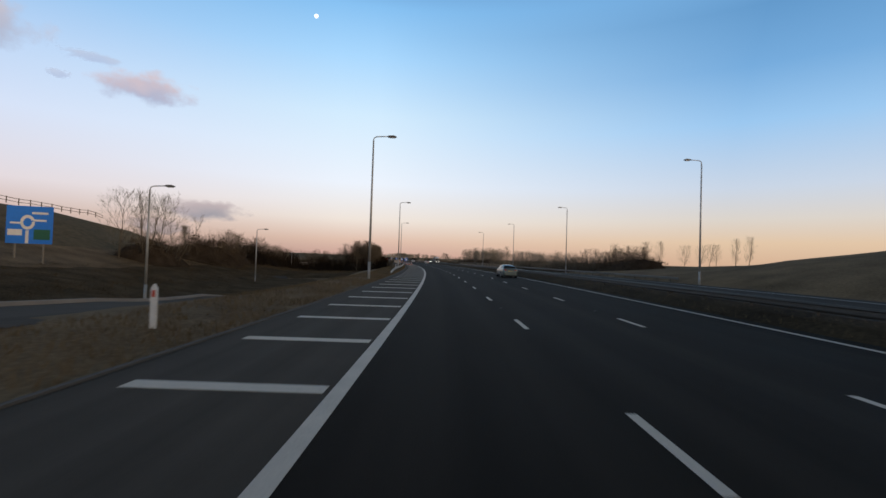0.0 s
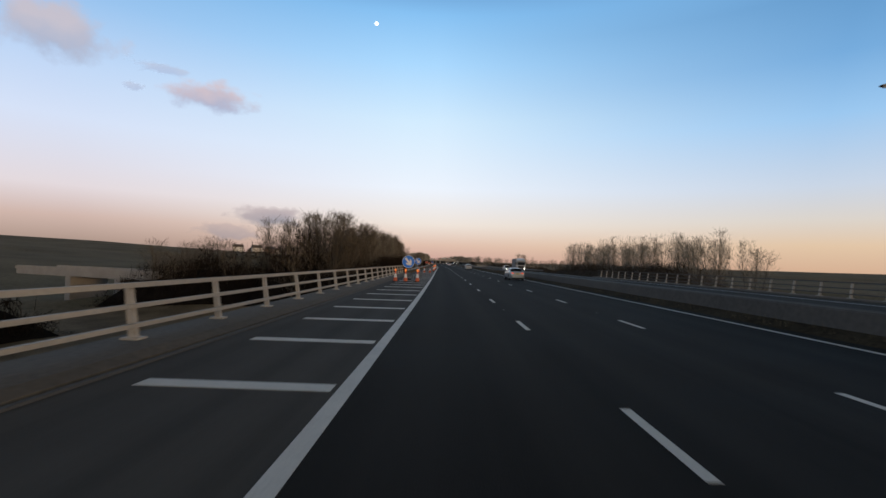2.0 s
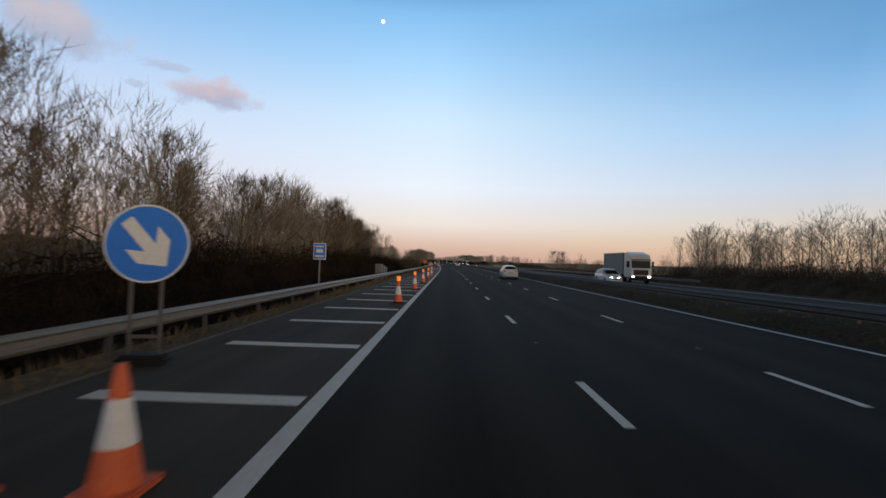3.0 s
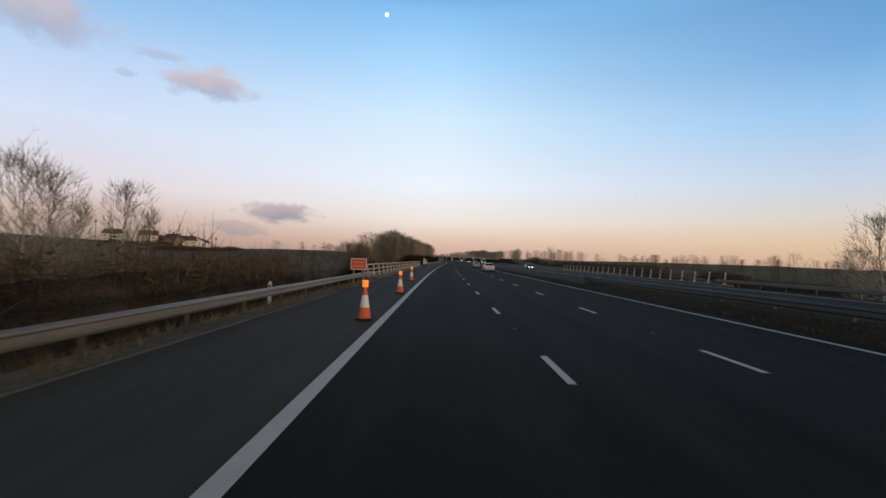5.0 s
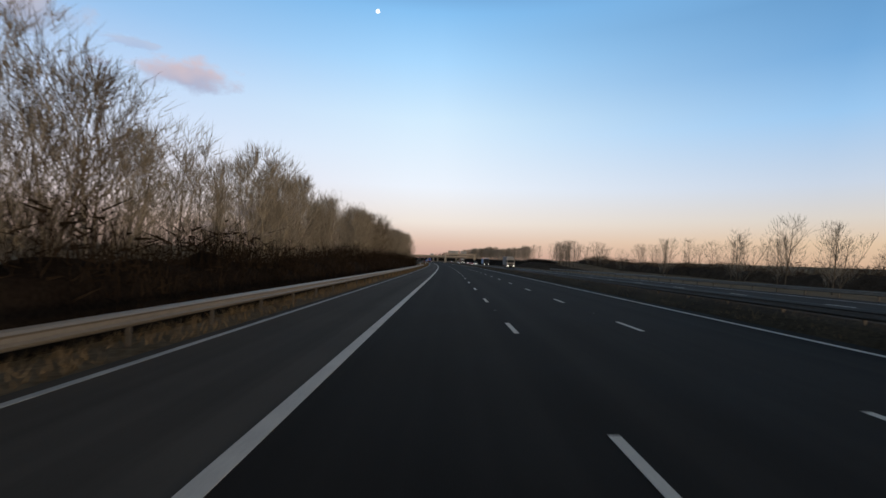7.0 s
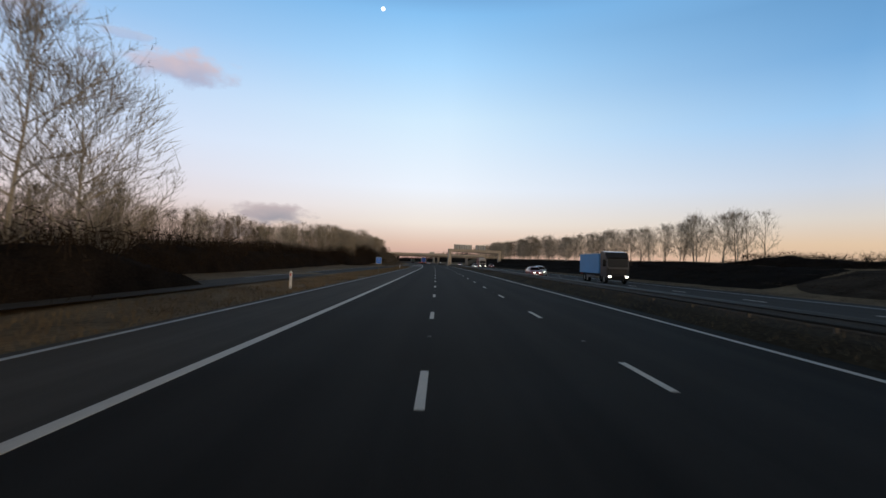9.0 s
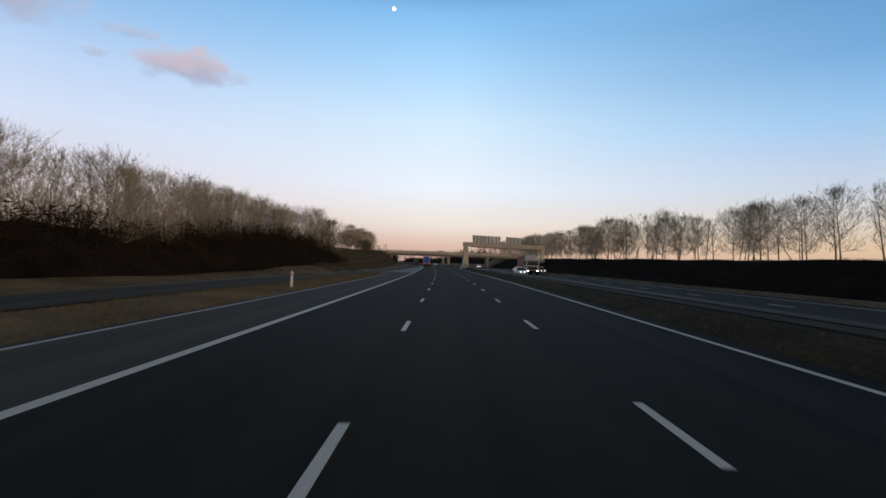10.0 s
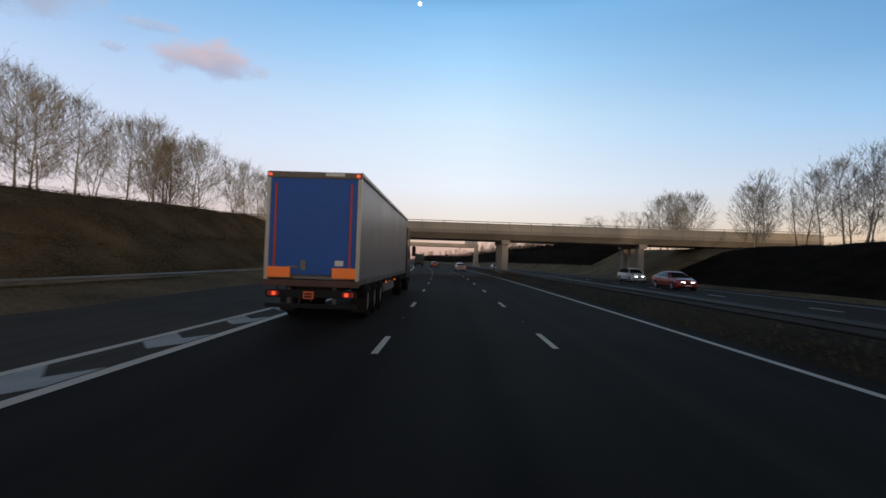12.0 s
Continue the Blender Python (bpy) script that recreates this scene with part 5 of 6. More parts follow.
def artic(m):
    """The curtain-sided articulated lorry, tail at y 0, keel line at x 0."""
    root = thing("lorry", m, "articulated lorry with a blue-doored curtain-sided trailer in the nearside lane", "lorry", "vehicles on the motorway")
    L, W, Z0, Z1 = 13.6, 2.5, 1.15, 4.0
    part("trailer_box", boxed(0, L / 2 + .04, (Z0 + Z1) / 2, W - .08, L - .1, Z1 - Z0 - .06, .02), CURTAIN, root, "grey-blue side curtains")
    door = part("rear_door", boxed(0, -.02, (Z0 + Z1) / 2, W - .2, .06, Z1 - Z0 - .3, .012), BLUE_SHEET, root, "bright blue rear sheet")
    part("hinge", boxed(-.99, -.07, 2.55, .05, .04, 2.3, .01), RED_SIGN, door, "red edge strip")
    part("hinge", boxed(.99, -.07, 2.55, .05, .04, 2.3, .01), RED_SIGN, door, "red edge strip")
    for sx in (-1, 1):
        part("corner_post", boxed(sx * (W / 2 - .05), .0, (Z0 + Z1) / 2, .1, .14, Z1 - Z0, .015), ALU, root)
        part("marker_board", boxed(sx * .86, -.09, 1.36, .62, .03, .27, .008), GLOW_BOARD, root, "orange reflective marker board with a faint added glow")
        part("roof_light", boxed(sx * 1.16, -.09, Z1 - .08, .1, .04, .07, .01), TAIL_LAMP, root)
        lamp = part("tail_light", boxed(sx * .98, -.06, .80, .3, .07, .13, .015), DIM_TAIL, root)
        part("lit_lens", boxed(sx * .95, -.105, .80, .1, .02, .1, .01), TAIL_LAMP, lamp)
        part("top_rail", boxed(sx * (W / 2 - .02), L / 2, Z1 - .03, .09, L, .11, .015), ALU, root)
        part("side_rail", boxed(sx * (W / 2 - .03), L / 2, Z0 - .02, .08, L, .16, .015), STEEL, root)
        part("side_guard", boxed(sx * (W / 2 - .08), 6.6, .72, .05, 3.6, .32, .01), STEEL, root)
        part("mudguard", boxed(sx * 1.03, 3.2, 1.03, .36, 4.0, .05, .01), BLACK, root)
        for y in (1.9, 3.2, 4.5):
            wheel(root, sx * 1.03, y, .5, .36, False)
        for y in (11.4,):
            wheel(root, sx * 1.03, y, .5, .4, False)
        for k in range(10):
            part("curtain_buckle", boxed(sx * (W / 2 + .005), .9 + k * 1.3, Z0 - .12, .02, .06, .3), BLACK, root)
        for y in (5.4, 6.2, 8.2):
            part("side_marker", boxed(sx * (W / 2), y, .92, .03, .12, .06, .01), CONE_LAMP, root)
        part("mudflap", boxed(sx * 1.02, 1.2, .42, .42, .02, .42, .004), BLACK, root)
    part("roof_rail", boxed(0, -.02, Z1 - .08, W, .14, .17, .02), BROWN_RAIL, root)
    part("rear_sill", boxed(0, -.05, Z0 - .07, W + .02, .18, .17, .02), RED_BROWN, root)
    part("light_bar", boxed(0, -.01, .80, W - .1, .1, .2, .02), BLACK, root)
    part("underrun_bar", boxed(0, .02, .48, W - .1, .12, .12, .02), BLACK, root)
    for sx in (-.6, .6):
        part("underrun_arm", boxed(sx, .08, .72, .1, .1, .5, .01), STEEL, root)
    plate = part("rear_plate", boxed(-.05, -.075, .77, .28, .02, .2, .004), ORANGE, root)
    part("plate_bar", boxed(-.05, -.088, .80, .2, .006, .045), BLACK, plate)
    part("plate_bar", boxed(-.05, -.088, .73, .2, .006, .045), BLACK, plate)
    part("door_notice", boxed(.72, -.06, 1.62, .22, .02, .14, .004), WHITE, door)
    part("door_catch", boxed(-.22, -.07, 1.55, .14, .04, .26, .01), GALV, door)
    part("lock_rod", boxed(-.5, -.07, 1.5, .3, .03, .05, .01), GALV, door)
    part("number_strip", boxed(.55, -.09, Z1 - .06, .5, .01, .08), WHITE, root)
    part("chassis", boxed(0, L / 2, .92, 1.0, L - .4, .26), BLACK, root)
    lorry_cab(root, L + .75, DARK_PAINT, False, 3.5)
    part("tractor_frame", boxed(0, L - .6, .75, .9, 4.2, .25), BLACK, root)
    return root


BROWN_RAIL = material("brown_header", (.16, .13, .10), .5, .2, .15, 1, 12, .05)
RED_BROWN = material("red_brown_sill", (.09, .045, .035), .6, .1, .2, 1, 12, .1)
# no lamp: a faint emission stands in for the light the board reflects
GLOW_BOARD = material("orange_glow_board", (.72, .17, .03), .45, 0, .08, 3, 20, 0, emit=(1, .22, .03), strength=.12)
artic(stand(993.5, 1.38, 0))

# this side
car("hatch", stand(62.2, 9.85, 0, 1.5), GREY_PAINT, "grey-green five-door car in the outer lane")
car("saloon", stand(224.2, 9.9, 0, 1.5), SILVER_PAINT, "silver four-door saloon with glowing tail lights in the outer lane", lit_rear=True)
car("estate", stand(305, 9.0, 0), WHITE_PAINT, "small pale car far ahead in the outer lane")
car("saloon", stand(486.5, 9.0, 0), WHITE_PAINT, "white saloon ahead in the outer lane", lit_rear=True)
car("hatch", stand(527.5, 9.2, 0), BRONZE_PAINT, "champagne hatchback ahead in the outer lane")
car("saloon", stand(1068, 8.9, 0), WHITE_PAINT, "white saloon far ahead in the outer lane", lit_rear=True)
car("hatch", stand(1105, 5.4, 0), RED_PAINT, "red hatchback far ahead", lit_rear=True)
box_lorry(stand(1120, 1.7, 0), RED_PAINT, TARP, "dark lorry far ahead in the nearside lane", lit=False)
# the other side, coming towards
box_lorry(stand(311, 23.9, 0, 180), WHITE_PAINT, GREY_BOX, "white box lorry coming the other way")
car("estate", stand(300, 19.6, 0, 180), WHITE_PAINT, "white estate car coming the other way with headlights on", lit_front=True)
car("saloon", stand(515, 20.6, 0, 180), DARK_PAINT, "dark car coming the other way with headlights on", lit_front=True)
box_lorry(stand(727, 23.6, 0, 180), CAB_PAINT, GREY_BOX, "white-cabbed lorry with a grey box coming the other way", 7.4, 3.8)
box_lorry(stand(792, 23.2, 0, 180), DARK_PAINT, BLUE_BOX, "light blue box lorry coming the other way", 7, 3.3)
car("hatch", stand(802, 18.2, 0, 180), RED_PAINT, "red car coming the other way with headlights on", lit_front=True)
car("estate", stand(811, 21.0, 0, 180), WHITE_PAINT, "white people carrier coming the other way", lit_front=True)
box_lorry(stand(914, 21.9, 0, 180), CAB_PAINT, RUST_CURTAIN, "white-cabbed lorry with rust-red sides coming the other way", 7.0, 3.7)
car("hatch", stand(904.5, 19.3, 0, 180), RED_PAINT, "red hatchback coming the other way with headlights on", lit_front=True)
car("saloon", stand(897, 18.2, 0, 180), WHITE_PAINT, "white saloon coming the other way with headlights on", lit_front=True)
car("hatch", stand(924.8, 28.1, 0, 180), RED_PAINT, "red hatchback with headlights on in the outer lane opposite", lit_front=True)
car("hatch", stand(1021, 24.3, 0, 180), RED_PAINT, "dark red car coming the other way with headlights on", lit_front=True)
car("estate", stand(1036, 27.0, 0, 180), WHITE_PAINT, "white van-like car coming the other way", lit_front=True)
car("saloon", stand(1090, 19.0, 0, 180), DARK_PAINT, "dark car coming the other way with headlights on", lit_front=True)
car("hatch", stand(1160, 19.0, 0, 180), SILVER_PAINT, "silver car far off with headlights on", lit_front=True)


# ---- signs, cones and marker posts ----
def disc_sign(s, n, z, r=.62):
    root = thing("keep_right_sign", stand(s, n, 0, 12), "round blue sign with a white arrow pointing down, on a stand", "road sign", "keep-right signs by the cones")
    bm = bmesh.new()
    tilt = Matrix.Rotation(radians(90), 4, "X")
    bmesh.ops.create_cone(bm, cap_ends=True, segments=40, radius1=r, radius2=r, depth=.03, matrix=Matrix.Translation((0, 0, z)) @ tilt)
    plate = part("plate", bm, BLUE_SIGN, root)
    bm = bmesh.new()
    ring = []
    for k in range(40):
        t = 2 * math.pi * k / 40
        ring.append([bm.verts.new((q * math.cos(t), -.018, z + q * math.sin(t))) for q in (r * .955, r)])
    for k in range(40):
        a, b = ring[k], ring[(k + 1) % 40]
        bm.faces.new((a[0], a[1], b[1], b[0]))
    part("rim", bm, WHITE, plate)
    bm = bmesh.new()
    shape = [(-.1, .47), (.1, .47), (.1, -.08), (.30, .12), (.30, -.16), (0, -.46), (-.30, -.16), (-.30, .12), (-.1, -.08)]
    k = math.cos(radians(40)), math.sin(radians(40))
    pts = [((a * k[0] - b * k[1]) * r / .62, (a * k[1] + b * k[0]) * r / .62) for a, b in shape]
    cols = [bm.verts.new((a, -.021, z + b)) for a, b in pts]
    for quad in ((0, 1, 2, 8), (2, 3, 4), (8, 6, 7), (2, 4, 5, 6, 8)):
        bm.faces.new([cols[i] for i in quad])
    part("arrow", bm, WHITE, plate)
    bm = bmesh.new()
    for x in (-.22, .22):
        box(bm, x, .05, z * .5, .05, .05, z, .005)
    box(bm, 0, .05, .45, .5, .04, .05)
    part("stand_frame", bm, STEEL, root)
    part("sandbag", boxed(0, .05, .09, .75, .35, .18, .07), BLACK, root)
    return root


disc_sign(160.8, -2.7, 1.72)
disc_sign(213.4, -2.2, 1.78)
disc_sign(254.1, -3.2, 1.92)


def cone_kind(lamp):
    root = thing("traffic_cone", Matrix.Identity(4), "orange traffic cone with a white sleeve" + (" and an amber lamp" if lamp else ""), "traffic cone", "cones along the shoulder")
    part("foot", boxed(0, 0, .03, .46, .46, .06, .015), BLACK if lamp else ORANGE, root)
    part("lower_cone", tubed((0, 0, .06), (0, 0, .36), .19, .135, 18), ORANGE, root)
    part("sleeve", tubed((0, 0, .36), (0, 0, .70), .137, .08, 18), WHITE, root, "white reflective sleeve")
    part("tip", tubed((0, 0, .70), (0, 0, .95), .08, .035, 18), ORANGE, root)
    if lamp:
        part("lamp", tubed((0, 0, .93), (0, 0, 1.12), .085, .085, 14), CONE_LAMP, root, "round amber lamp")
    return root


PLAIN_CONE, LAMP_CONE = cone_kind(False), cone_kind(True)


def cones(kind, places):
    for i, (s, n) in enumerate(places):
        if i == 0:
            kind.matrix_basis = stand(s, n, 0)
        else:
            copy_thing(kind, stand(s, n, 0))


cones(PLAIN_CONE, [(159.9, -2.5), (159.9, -1.68), (160.4, -.88), (249.9, -2.8), (249.9, -1.85), (250.2, -.85)])
cones(LAMP_CONE, [(208.9, -3.0), (208.9, -2.1), (209.2, -1.06), (266.7, -.5), (276.5, -.5), (286.3, -.5), (296, -.5), (306, -.5), (420.4, -.5), (431, -.45), (444.7, -.8)])


def info_board(s, n, z, w, h, mat, bars, label, legs=2, turn=0, bar_mat=None):
    root = thing("road_sign", stand(s, n, 0, turn), label, "road sign")
    foot = ground_z(s, n) if abs(n) > 4.6 else 0
    plate = part("panel", boxed(0, 0, z, w, .04, h, .015), mat, root)
    part("border", boxed(0, .006, z, w + .06, .03, h + .06, .015), WHITE, root)
    for x, zz, bw, bh in bars:
        part("bar", boxed(x, -.026, z + zz, bw, .012, bh), bar_mat or WHITE, plate)
    for x in ([-.32 * w, .32 * w] if legs == 2 else [0]):
        part("leg", tubed((x, .06, foot - .2), (x, .06, z + h * .3), .045, .045, 10), GALV, root)
    return root


info_board(271.8, -5.3, 2.15, .62, .82, BLUE_SIGN, [(0, .26, .44, .07), (0, .02, .36, .2), (0, -.26, .44, .09)], "small blue location sign on a post behind the barrier", 1)
info_board(800.6, -4.6, 1.72, .74, .86, BLUE_SIGN, [(0, .2, .3, .08), (0, -.1, .3, .06)], "small blue location sign with a pale border on a post", 1)
info_board(408, -5.2, 1.75, 1.25, .9, RED_SIGN, [(0, .2, .85, .07), (0, 0, .85, .07), (0, -.2, .85, .07)], "tilted red roadworks board with pale bars", 2, 8, AMBER_SIGN)
info_board(438.3, -3.9, 1.3, 1.0, .7, RED_SIGN, [(0, .12, .75, .07), (0, -.12, .75, .07)], "red roadworks board with pale bars", 2, 0, AMBER_SIGN)


def marker_posts():
    root = None
    for s, n in ((16.3, -5.4), (122.7, -5.9), (427, -5.6), (705, -5.3), (760, -4.8), (845, -4.8)):
        m = stand(s, n, ground_z(s, n))
        if root:
            copy_thing(root, m)
            continue
        root = thing("marker_post", m, "slim white plastic marker post in the verge", "marker post", "verge marker posts")
        part("stake", prismed([(-.07, 0), (.07, 0), (.07, .95), (.0, 1.05), (-.07, .95)], "y", -.03, .03), WHITE, root)
        part("reflector", boxed(0, -.035, .82, .08, .012, .16), RED_SIGN, root)


marker_posts()


def triangle_sign(s, n, z):
    root = thing("warning_sign", stand(s, n, 0, 10), "leaning red-edged triangular roadworks sign with a plate below", "road sign")
    tilt = Matrix.Translation((0, 0, z)) @ Matrix.Rotation(radians(-18), 4, "Y")

    def tri_plate(size, y):
        bm = prismed([(-size, -size * .58), (size, -size * .58), (0, size * 1.15)], "y", y - .01, y + .01)
        bmesh.ops.transform(bm, matrix=tilt, verts=bm.verts)
        return bm
    edge = part("red_edge", tri_plate(.52, 0), RED_SIGN, root)
    part("white_field", tri_plate(.38, -.012), WHITE, edge)
    bm = boxed(-.03, -.03, -.02, .22, .02, .22, .01)
    bmesh.ops.transform(bm, matrix=tilt, verts=bm.verts)
    part("symbol", bm, BLACK, edge)
    bm = boxed(0, 0, -.55, .95, .03, .26, .01)
    bmesh.ops.transform(bm, matrix=tilt, verts=bm.verts)
    part("plate", bm, WHITE, root)
    bm = bmesh.new()
    tube(bm, (-.25, .05, 0), (-.2, .05, z), .025, .025, 8)
    tube(bm, (.25, .05, 0), (.2, .05, z), .025, .025, 8)
    box(bm, 0, .05, .1, .7, .4, .2, .06)
    part("stand_frame", bm, BLACK, root)
    return root


triangle_sign(515, -3.3, 1.5)


def direction_sign(s, n, foot):
    root = thing("direction_sign", stand(s, n, foot, 14), "large blue roundabout direction sign with white and green panels", "road sign")
    z = 5.6
    plate = part("panel", boxed(0, 0, z, 4.6, .08, 4.4, .03), BLUE_SIGN, root)
    ring = bmesh.new()
    pts = []
    for k in range(24):
        t = 2 * math.pi * k / 24 + .4
        pts.append([ring.verts.new((-.2 + q * math.cos(t), -.05, z + .3 + q * math.sin(t) * 1.2)) for q in (.42, .72)])
    for a, b in zip(pts, pts[1:]):
        ring.faces.new((a[0], a[1], b[1], b[0]))
    part("roundabout_symbol", ring, WHITE, plate)
    for x, zz, w, h, mt in ((-.2, -1.4, .3, 1.5, WHITE), (-1.3, .2, 1.2, .22, WHITE), (1.0, .55, 1.3, .22, WHITE), (-1.4, -.9, 1.4, .7, WHITE), (1.25, -1.1, 1.6, 1.2, GREEN_SIGN), (1.0, 1.4, 1.6, .25, WHITE)):
        part("sign_bar", boxed(x, -.055, z + zz, w, .02, h), mt, plate)
    for x in (-1.4, 1.4):
        part("leg", tubed((x, .1, -.5), (x, .1, z + 1.6), .09, .09, 10), GALV, root)
    return root


direction_sign(62, -46.4, -1.2)


# ---- moon and clouds ----
def far_disc(az, el, dist, r, name, mat, label):
    """A ball far off, seen from the middle of the drive."""
    d = Vector((-math.sin(az) * math.cos(el), math.cos(az) * math.cos(el), math.sin(el)))
    bm = bmesh.new()
    bmesh.ops.create_icosphere(bm, subdivisions=3, radius=r)
    ob = part(name, bm, mat, None, label, True)
    ob.location = at(490, 1.7, EYE_Z) + d * dist
    return tagged(ob, "", "moon", kind="structure")


MOON = material("moon_surface", (.8, .8, .78), .9, 0, .1, .01, .05, 0, emit=(1, .97, .9), strength=1.6)
far_disc(radians(17.33), radians(27.5), 4740, 4740 * .0036 / U, "moon", MOON, "small pale moon in the blue evening sky")


def cloud(place, wide, tall, seed, light, shade, dense, label):
    """A far bank of thin cloud facing the road, ragged at its edges."""
    m = bpy.data.materials.new("cloud")
    m.use_nodes = True
    n, l = m.node_tree.nodes, m.node_tree.links
    n.clear()
    out, mix, clear, glow = n.new("ShaderNodeOutputMaterial"), n.new("ShaderNodeMixShader"), n.new("ShaderNodeBsdfTransparent"), n.new("ShaderNodeEmission")
    co, sep = n.new("ShaderNodeUVMap"), n.new("ShaderNodeSeparateXYZ")
    co.uv_map = "UVMap"
    l.new(co.outputs[0], sep.inputs[0])
    tex, soft = n.new("ShaderNodeTexNoise"), n.new("ShaderNodeTexNoise")
    tex.noise_dimensions = soft.noise_dimensions = "4D"
    mp = n.new("ShaderNodeMapping")
    mp.inputs["Scale"].default_value = (1.0, .55, 1)
    l.new(co.outputs[0], mp.inputs[0])
    for t, sc, d in ((tex, 3.6, 10), (soft, 1.8, 4)):
        l.new(mp.outputs[0], t.inputs["Vector"])
        t.inputs["Scale"].default_value, t.inputs["Detail"].default_value, t.inputs["W"].default_value = sc, d, seed
    length = n.new("ShaderNodeVectorMath")
    length.operation = "LENGTH"
    l.new(co.outputs[0], length.inputs[0])
    fall = n.new("ShaderNodeMath")
    fall.operation = "SUBTRACT"
    l.new(tex.outputs[0], fall.inputs[0])
    l.new(length.outputs["Value"], fall.inputs[1])
    rng = n.new("ShaderNodeMapRange")
    rng.interpolation_type = "SMOOTHSTEP"
    rng.inputs[1].default_value, rng.inputs[2].default_value, rng.inputs[4].default_value = -.16, .24, dense
    l.new(fall.outputs[0], rng.inputs[0])
    ramp_n = n.new("ShaderNodeValToRGB")
    ramp(ramp_n, [(.3, shade), (.7, light)])
    add = n.new("ShaderNodeMath")
    add.operation, add.inputs[1].default_value = "MULTIPLY_ADD", .45
    l.new(sep.outputs[1], add.inputs[0])
    l.new(soft.outputs[0], add.inputs[2])
    l.new(add.outputs[0], ramp_n.inputs[0])
    l.new(ramp_n.outputs[0], glow.inputs[0])
    l.new(rng.outputs[0], mix.inputs[0])
    l.new(clear.outputs[0], mix.inputs[1])
    l.new(glow.outputs[0], mix.inputs[2])
    l.new(mix.outputs[0], out.inputs[0])
    p = Matrix.Rotation(radians(-2), 3, "Z") @ Vector(place)
    side = Vector((p.y, -p.x, 0)).normalized() * wide
    up = Vector((0, 0, tall))
    verts = [tuple(p + side * a + up * b) for a, b in ((-1, -1), (1, -1), (1, 1), (-1, 1))]
    ob = raw("cloud", verts, [(0, 1, 2, 3)], m, uvs=[(-1, -1), (1, -1), (1, 1), (-1, 1)])
    return tagged(ob, label, "cloud", kind="structure")


PINK, MAUVE, ASH, SLATE = srgb(214, 190, 192), srgb(168, 172, 198), srgb(182, 168, 172), srgb(146, 146, 158)
cloud((-2388, 3327, 1200), 560, 215, 3.0, PINK, MAUVE, .85, "small pink-edged evening cloud")
cloud((-3020, 2640, 1420), 620, 330, 8.2, srgb(206, 190, 192), srgb(166, 172, 194), .75, "large soft pink-grey evening cloud")
cloud((-2601, 3095, 1326), 300, 80, 5.1, srgb(188, 194, 214), srgb(172, 184, 214), .6, "thin grey wisp of cloud")
cloud((-2760, 3010, 1175), 120, 60, 2.3, srgb(188, 196, 218), srgb(172, 184, 214), .6, "thin grey wisp of cloud")
cloud((-4685, 8167, 760), 1150, 330, 1.7, ASH, SLATE, .85, "low grey cloud over the horizon")
cloud((-5250, 7790, 440), 900, 280, 6.4, srgb(190, 172, 170), srgb(160, 152, 158), .7, "low thin grey cloud over the horizon")


# ---- far things below the road on the left ----
def under_bridge():
    root = thing("side_road_bridge", stand(258, -64, -7.4, 70), "pale concrete bridge on a lower side road", "bridge")
    part("deck", boxed(0, 0, 4.9, 7.5, 38, .9, .1), CONCRETE, root)
    for x in (-3.6, 3.6):
        part("parapet", boxed(x, 0, 5.75, .3, 38, .8, .05), CONCRETE, root)
        for y in np.arange(-18, 19, 3.0):
            part("parapet_panel", boxed(x - .17 if x < 0 else x + .17, y, 5.7, .06, 2.6, .55, .02), CONCRETE, root)
    for y in (-9, 4):
        part("abutment", boxed(0, y, 2, 7.0, 1.6, 5.0, .1), CONCRETE, root)
    part("wing_wall", prismed([(-19, 3.0), (-15, 1.5), (-15, 4.5), (-19, 4.5)], "x", -3.4, 3.4), CONCRETE, root)
    return root


under_bridge()


def house(s, n, w, d, h, turn, wall, label):
    root = thing("house", stand(s, n, ground_z(s, n) - .3, turn), label, "house", "houses on the far slope")
    part("wall", boxed(0, 0, h / 2, w, d, h), wall, root)
    part("roof", prismed([(-d / 2 - .3, h - .1), (d / 2 + .3, h - .1), (0, h + d * .42)], "x", -w / 2 - .3, w / 2 + .3), ROOF, root)
    part("chimney", boxed(w * .35, 0, h + d * .42, .7, .7, 1.5), CHIMNEY, root)
    for x in (-w * .3, w * .3):
        for z in (h * .3, h * .72):
            win = part("window", boxed(x, -d / 2 - .02, z, 1.1, .1, 1.1), GLASS, root)
            part("sill", boxed(x, -d / 2 - .08, z - .6, 1.3, .2, .08), WHITE, win)
    part("door", boxed(0, -d / 2 - .02, 1.0, .95, .1, 2.0), BLACK, root)
    return root


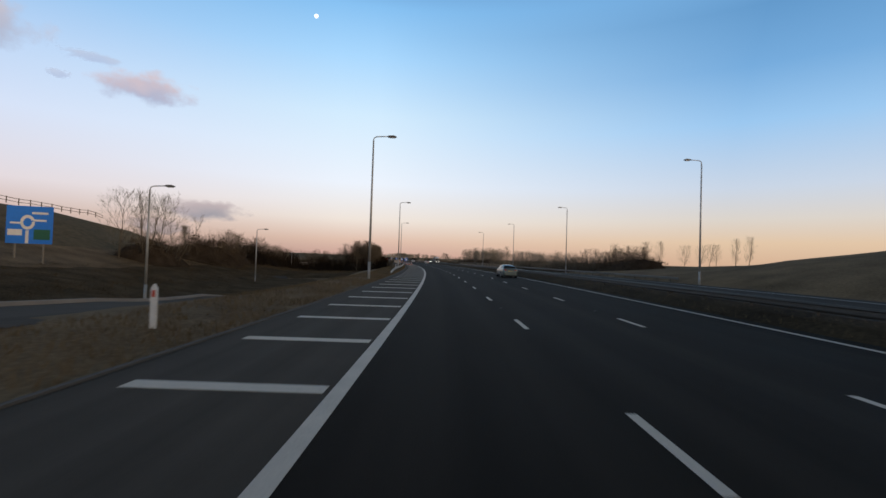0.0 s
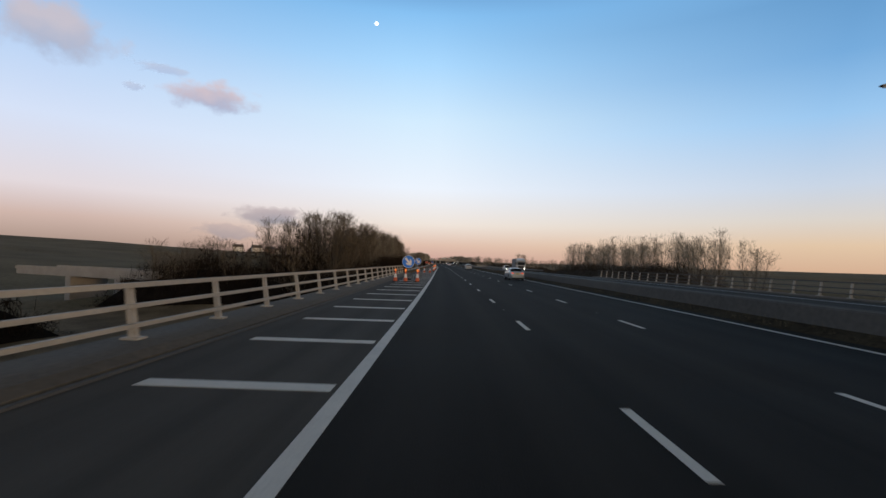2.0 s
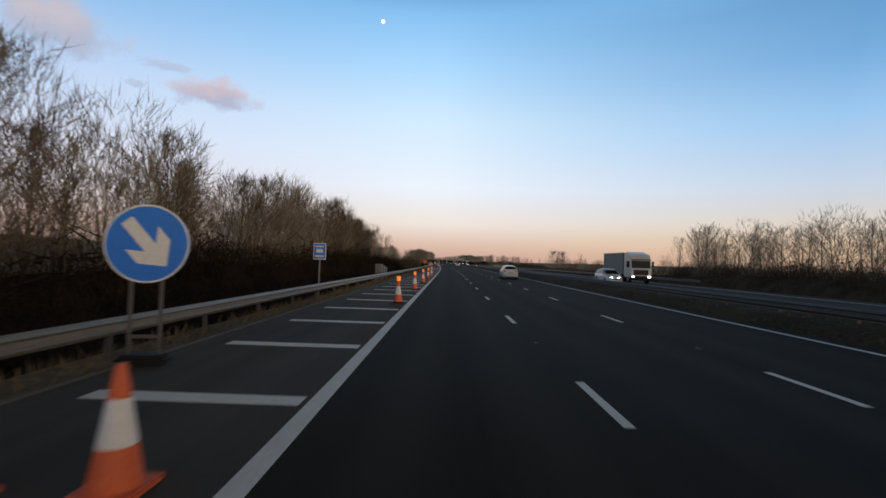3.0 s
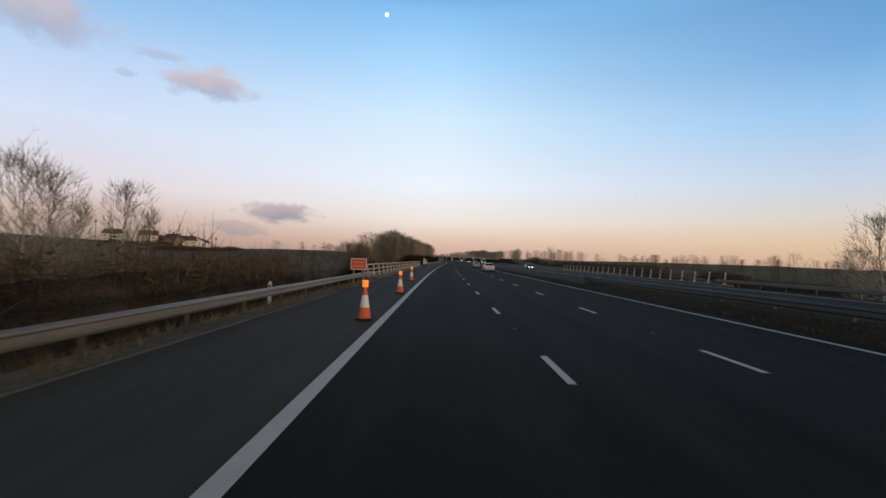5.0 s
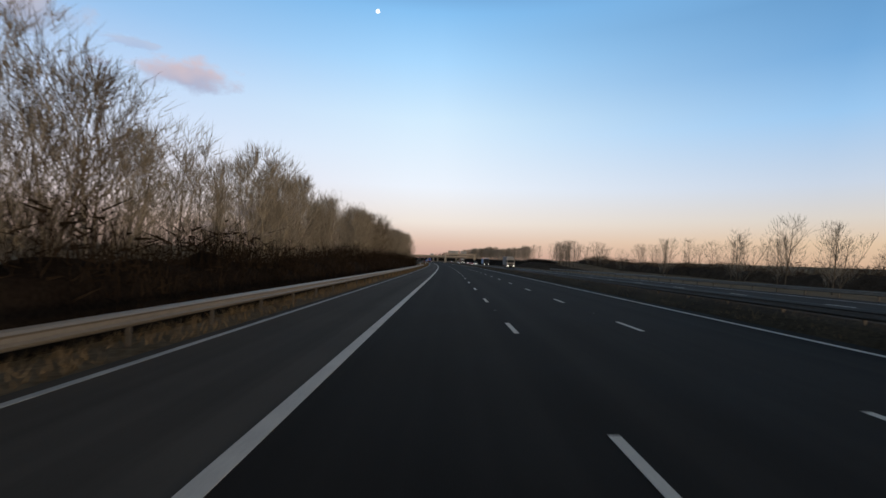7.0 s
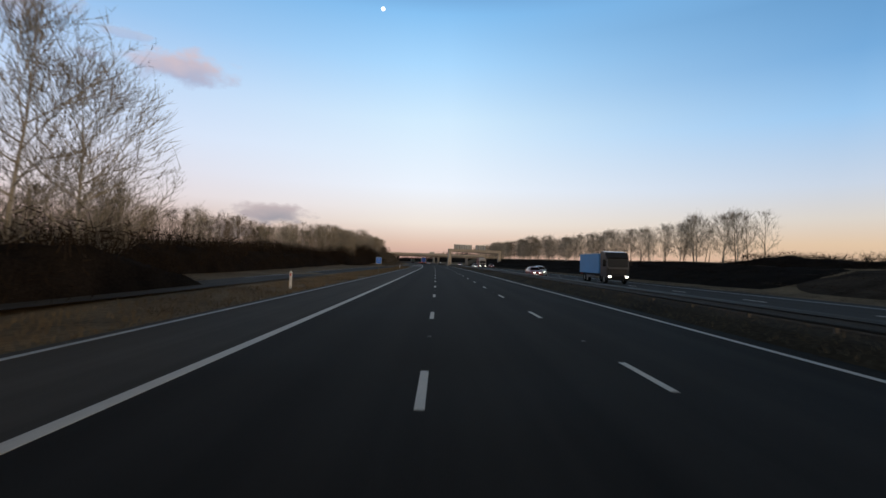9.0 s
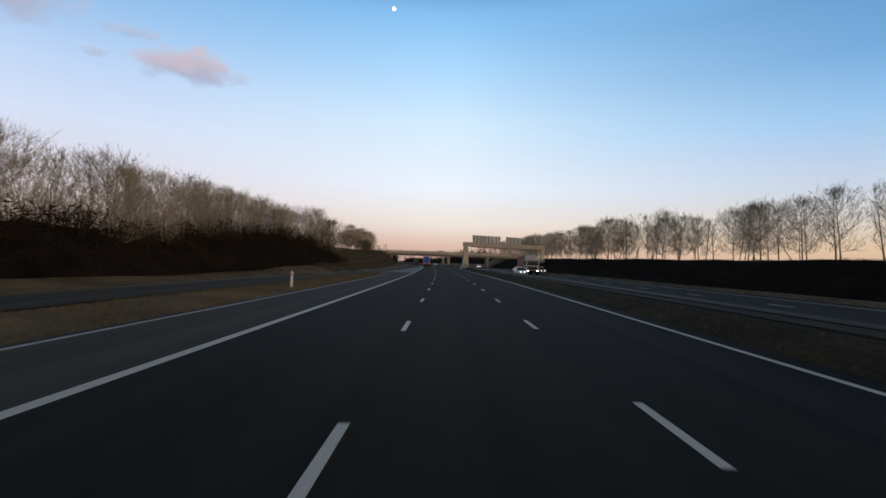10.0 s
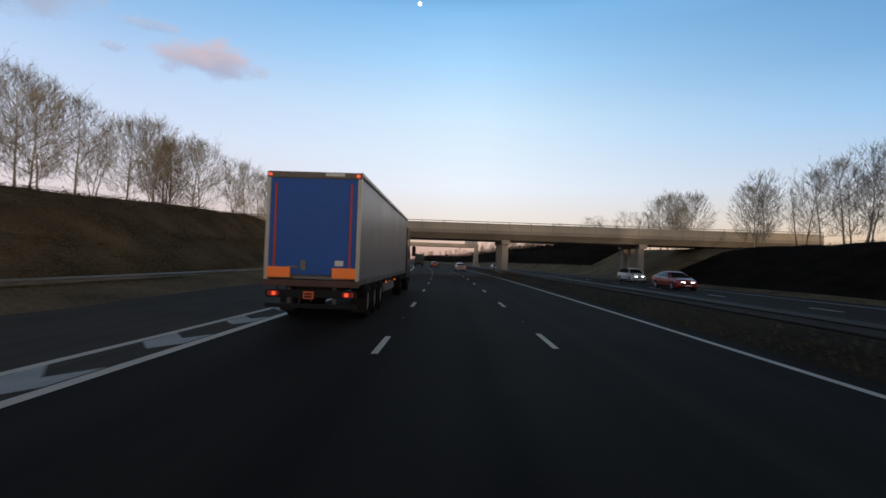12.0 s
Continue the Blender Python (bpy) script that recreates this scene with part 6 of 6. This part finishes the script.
ROOF = material("slate_roof", (.09, .075, .07), .8, 0, .25, .6, 6, .2)
CHIMNEY = material("brick_chimney", (.22, .11, .08), .9, 0, .2, 1, 8, .2)
PALE_WALL = material("pale_stucco_wall", (.62, .58, .52), .85, 0, .1, .5, 6, .1)
BRICK_WALL = material("brown_brick_wall", (.26, .17, .12), .9, 0, .2, .5, 6, .2)
for s, n, w, d, h, turn, wall, label in (
        (766, -226, 9, 7, 5, 30, PALE_WALL, "pale rendered house on the far slope"), (778, -214, 8, 6, 4.6, -15, BRICK_WALL, "brown brick house on the far slope"),
        (792, -212, 12, 7, 4.4, 60, PALE_WALL, "long pale rendered house on the far slope"), (752, -244, 8, 6, 4.8, 10, PALE_WALL, "pale rendered house on the far slope"),
        (800, -240, 14, 8, 4.2, 80, BRICK_WALL, "low brown farm building on the far slope"), (330, -190, 11, 7, 5, 40, PALE_WALL, "pale farmhouse below the hill"),
        (350, -205, 14, 8, 4.4, 75, PALE_WALL, "long pale barn below the hill")):
    house(s, n, w * 1.35, d * 1.3, h * 1.25, turn, wall, label)


def hill_fence(s0, s1, n, label):
    root = thing("field_fence", Matrix.Identity(4), label, "fence")
    repeat("post", boxed(0, 0, .6, .12, .12, 1.3), BARK, root, [stand(s, n, ground_z(s, n)) for s in np.arange(s0, s1, 3.0)])
    for z in (.5, 1.1):
        ribbon("rail", s0, s1, [(n - .03, z - .05), (n - .03, z + .05), (n + .03, z + .05), (n + .03, z - .05)], BARK, 3, True, root, wander=lambda s, a, b: (a, ground_z(s, n) + b))
    return root


hill_fence(20, 128, -78, "wooden post and rail fence along the hilltop")


def mast(s, n, tall, label):
    root = thing("mast", stand(s, n, ground_z(s, n) - .2), label, "mast")
    part("pole", tubed((0, 0, 0), (0, 0, tall), .28, .12, 8), STEEL, root)
    part("head", boxed(0, 0, tall, 1.0, 1.0, 1.6, .1), STEEL, root)
    return root


for s, n, tall in ((760, -262, 14), (778, -236, 13), (800, -226, 12), (820, -200, 11)):
    mast(s, n, tall, "thin dark mast on the far slope")


far_wood(31, 700, 840, -190, -270, 5, 7, 6, "distant hedgerow trees on the far slope")
thicket(31, 640, 760, -150, -158, 3.0, 2.6, "brown field hedge on the far slope", COARSE_CLUMPS, 0, HAZY_BROWN)
thicket(32, 700, 860, -212, -220, 2.2, 3.0, "brown field hedge on the far slope", COARSE_CLUMPS, 0, HAZY_BROWN)


def cabinets():
    root = thing("roadside_cabinet", stand(297, -5.8, ground_z(297, -5.8)), "row of pale grey steel cabinets behind the barrier", "cabinet")
    for y, w, h in ((0, 1.5, 1.9), (2.0, 1.2, 1.7), (3.9, 1.0, 1.5)):
        body = part("body", boxed(0, y, h / 2, .6, w, h, .03), GREY_BOX, root)
        part("lid", boxed(0, y, h + .03, .7, w + .1, .07, .02), GREY_BOX, body)
        part("door_handle", boxed(.31, y + w * .3, h * .55, .04, .05, .16, .01), BLACK, body)
    return root


cabinets()
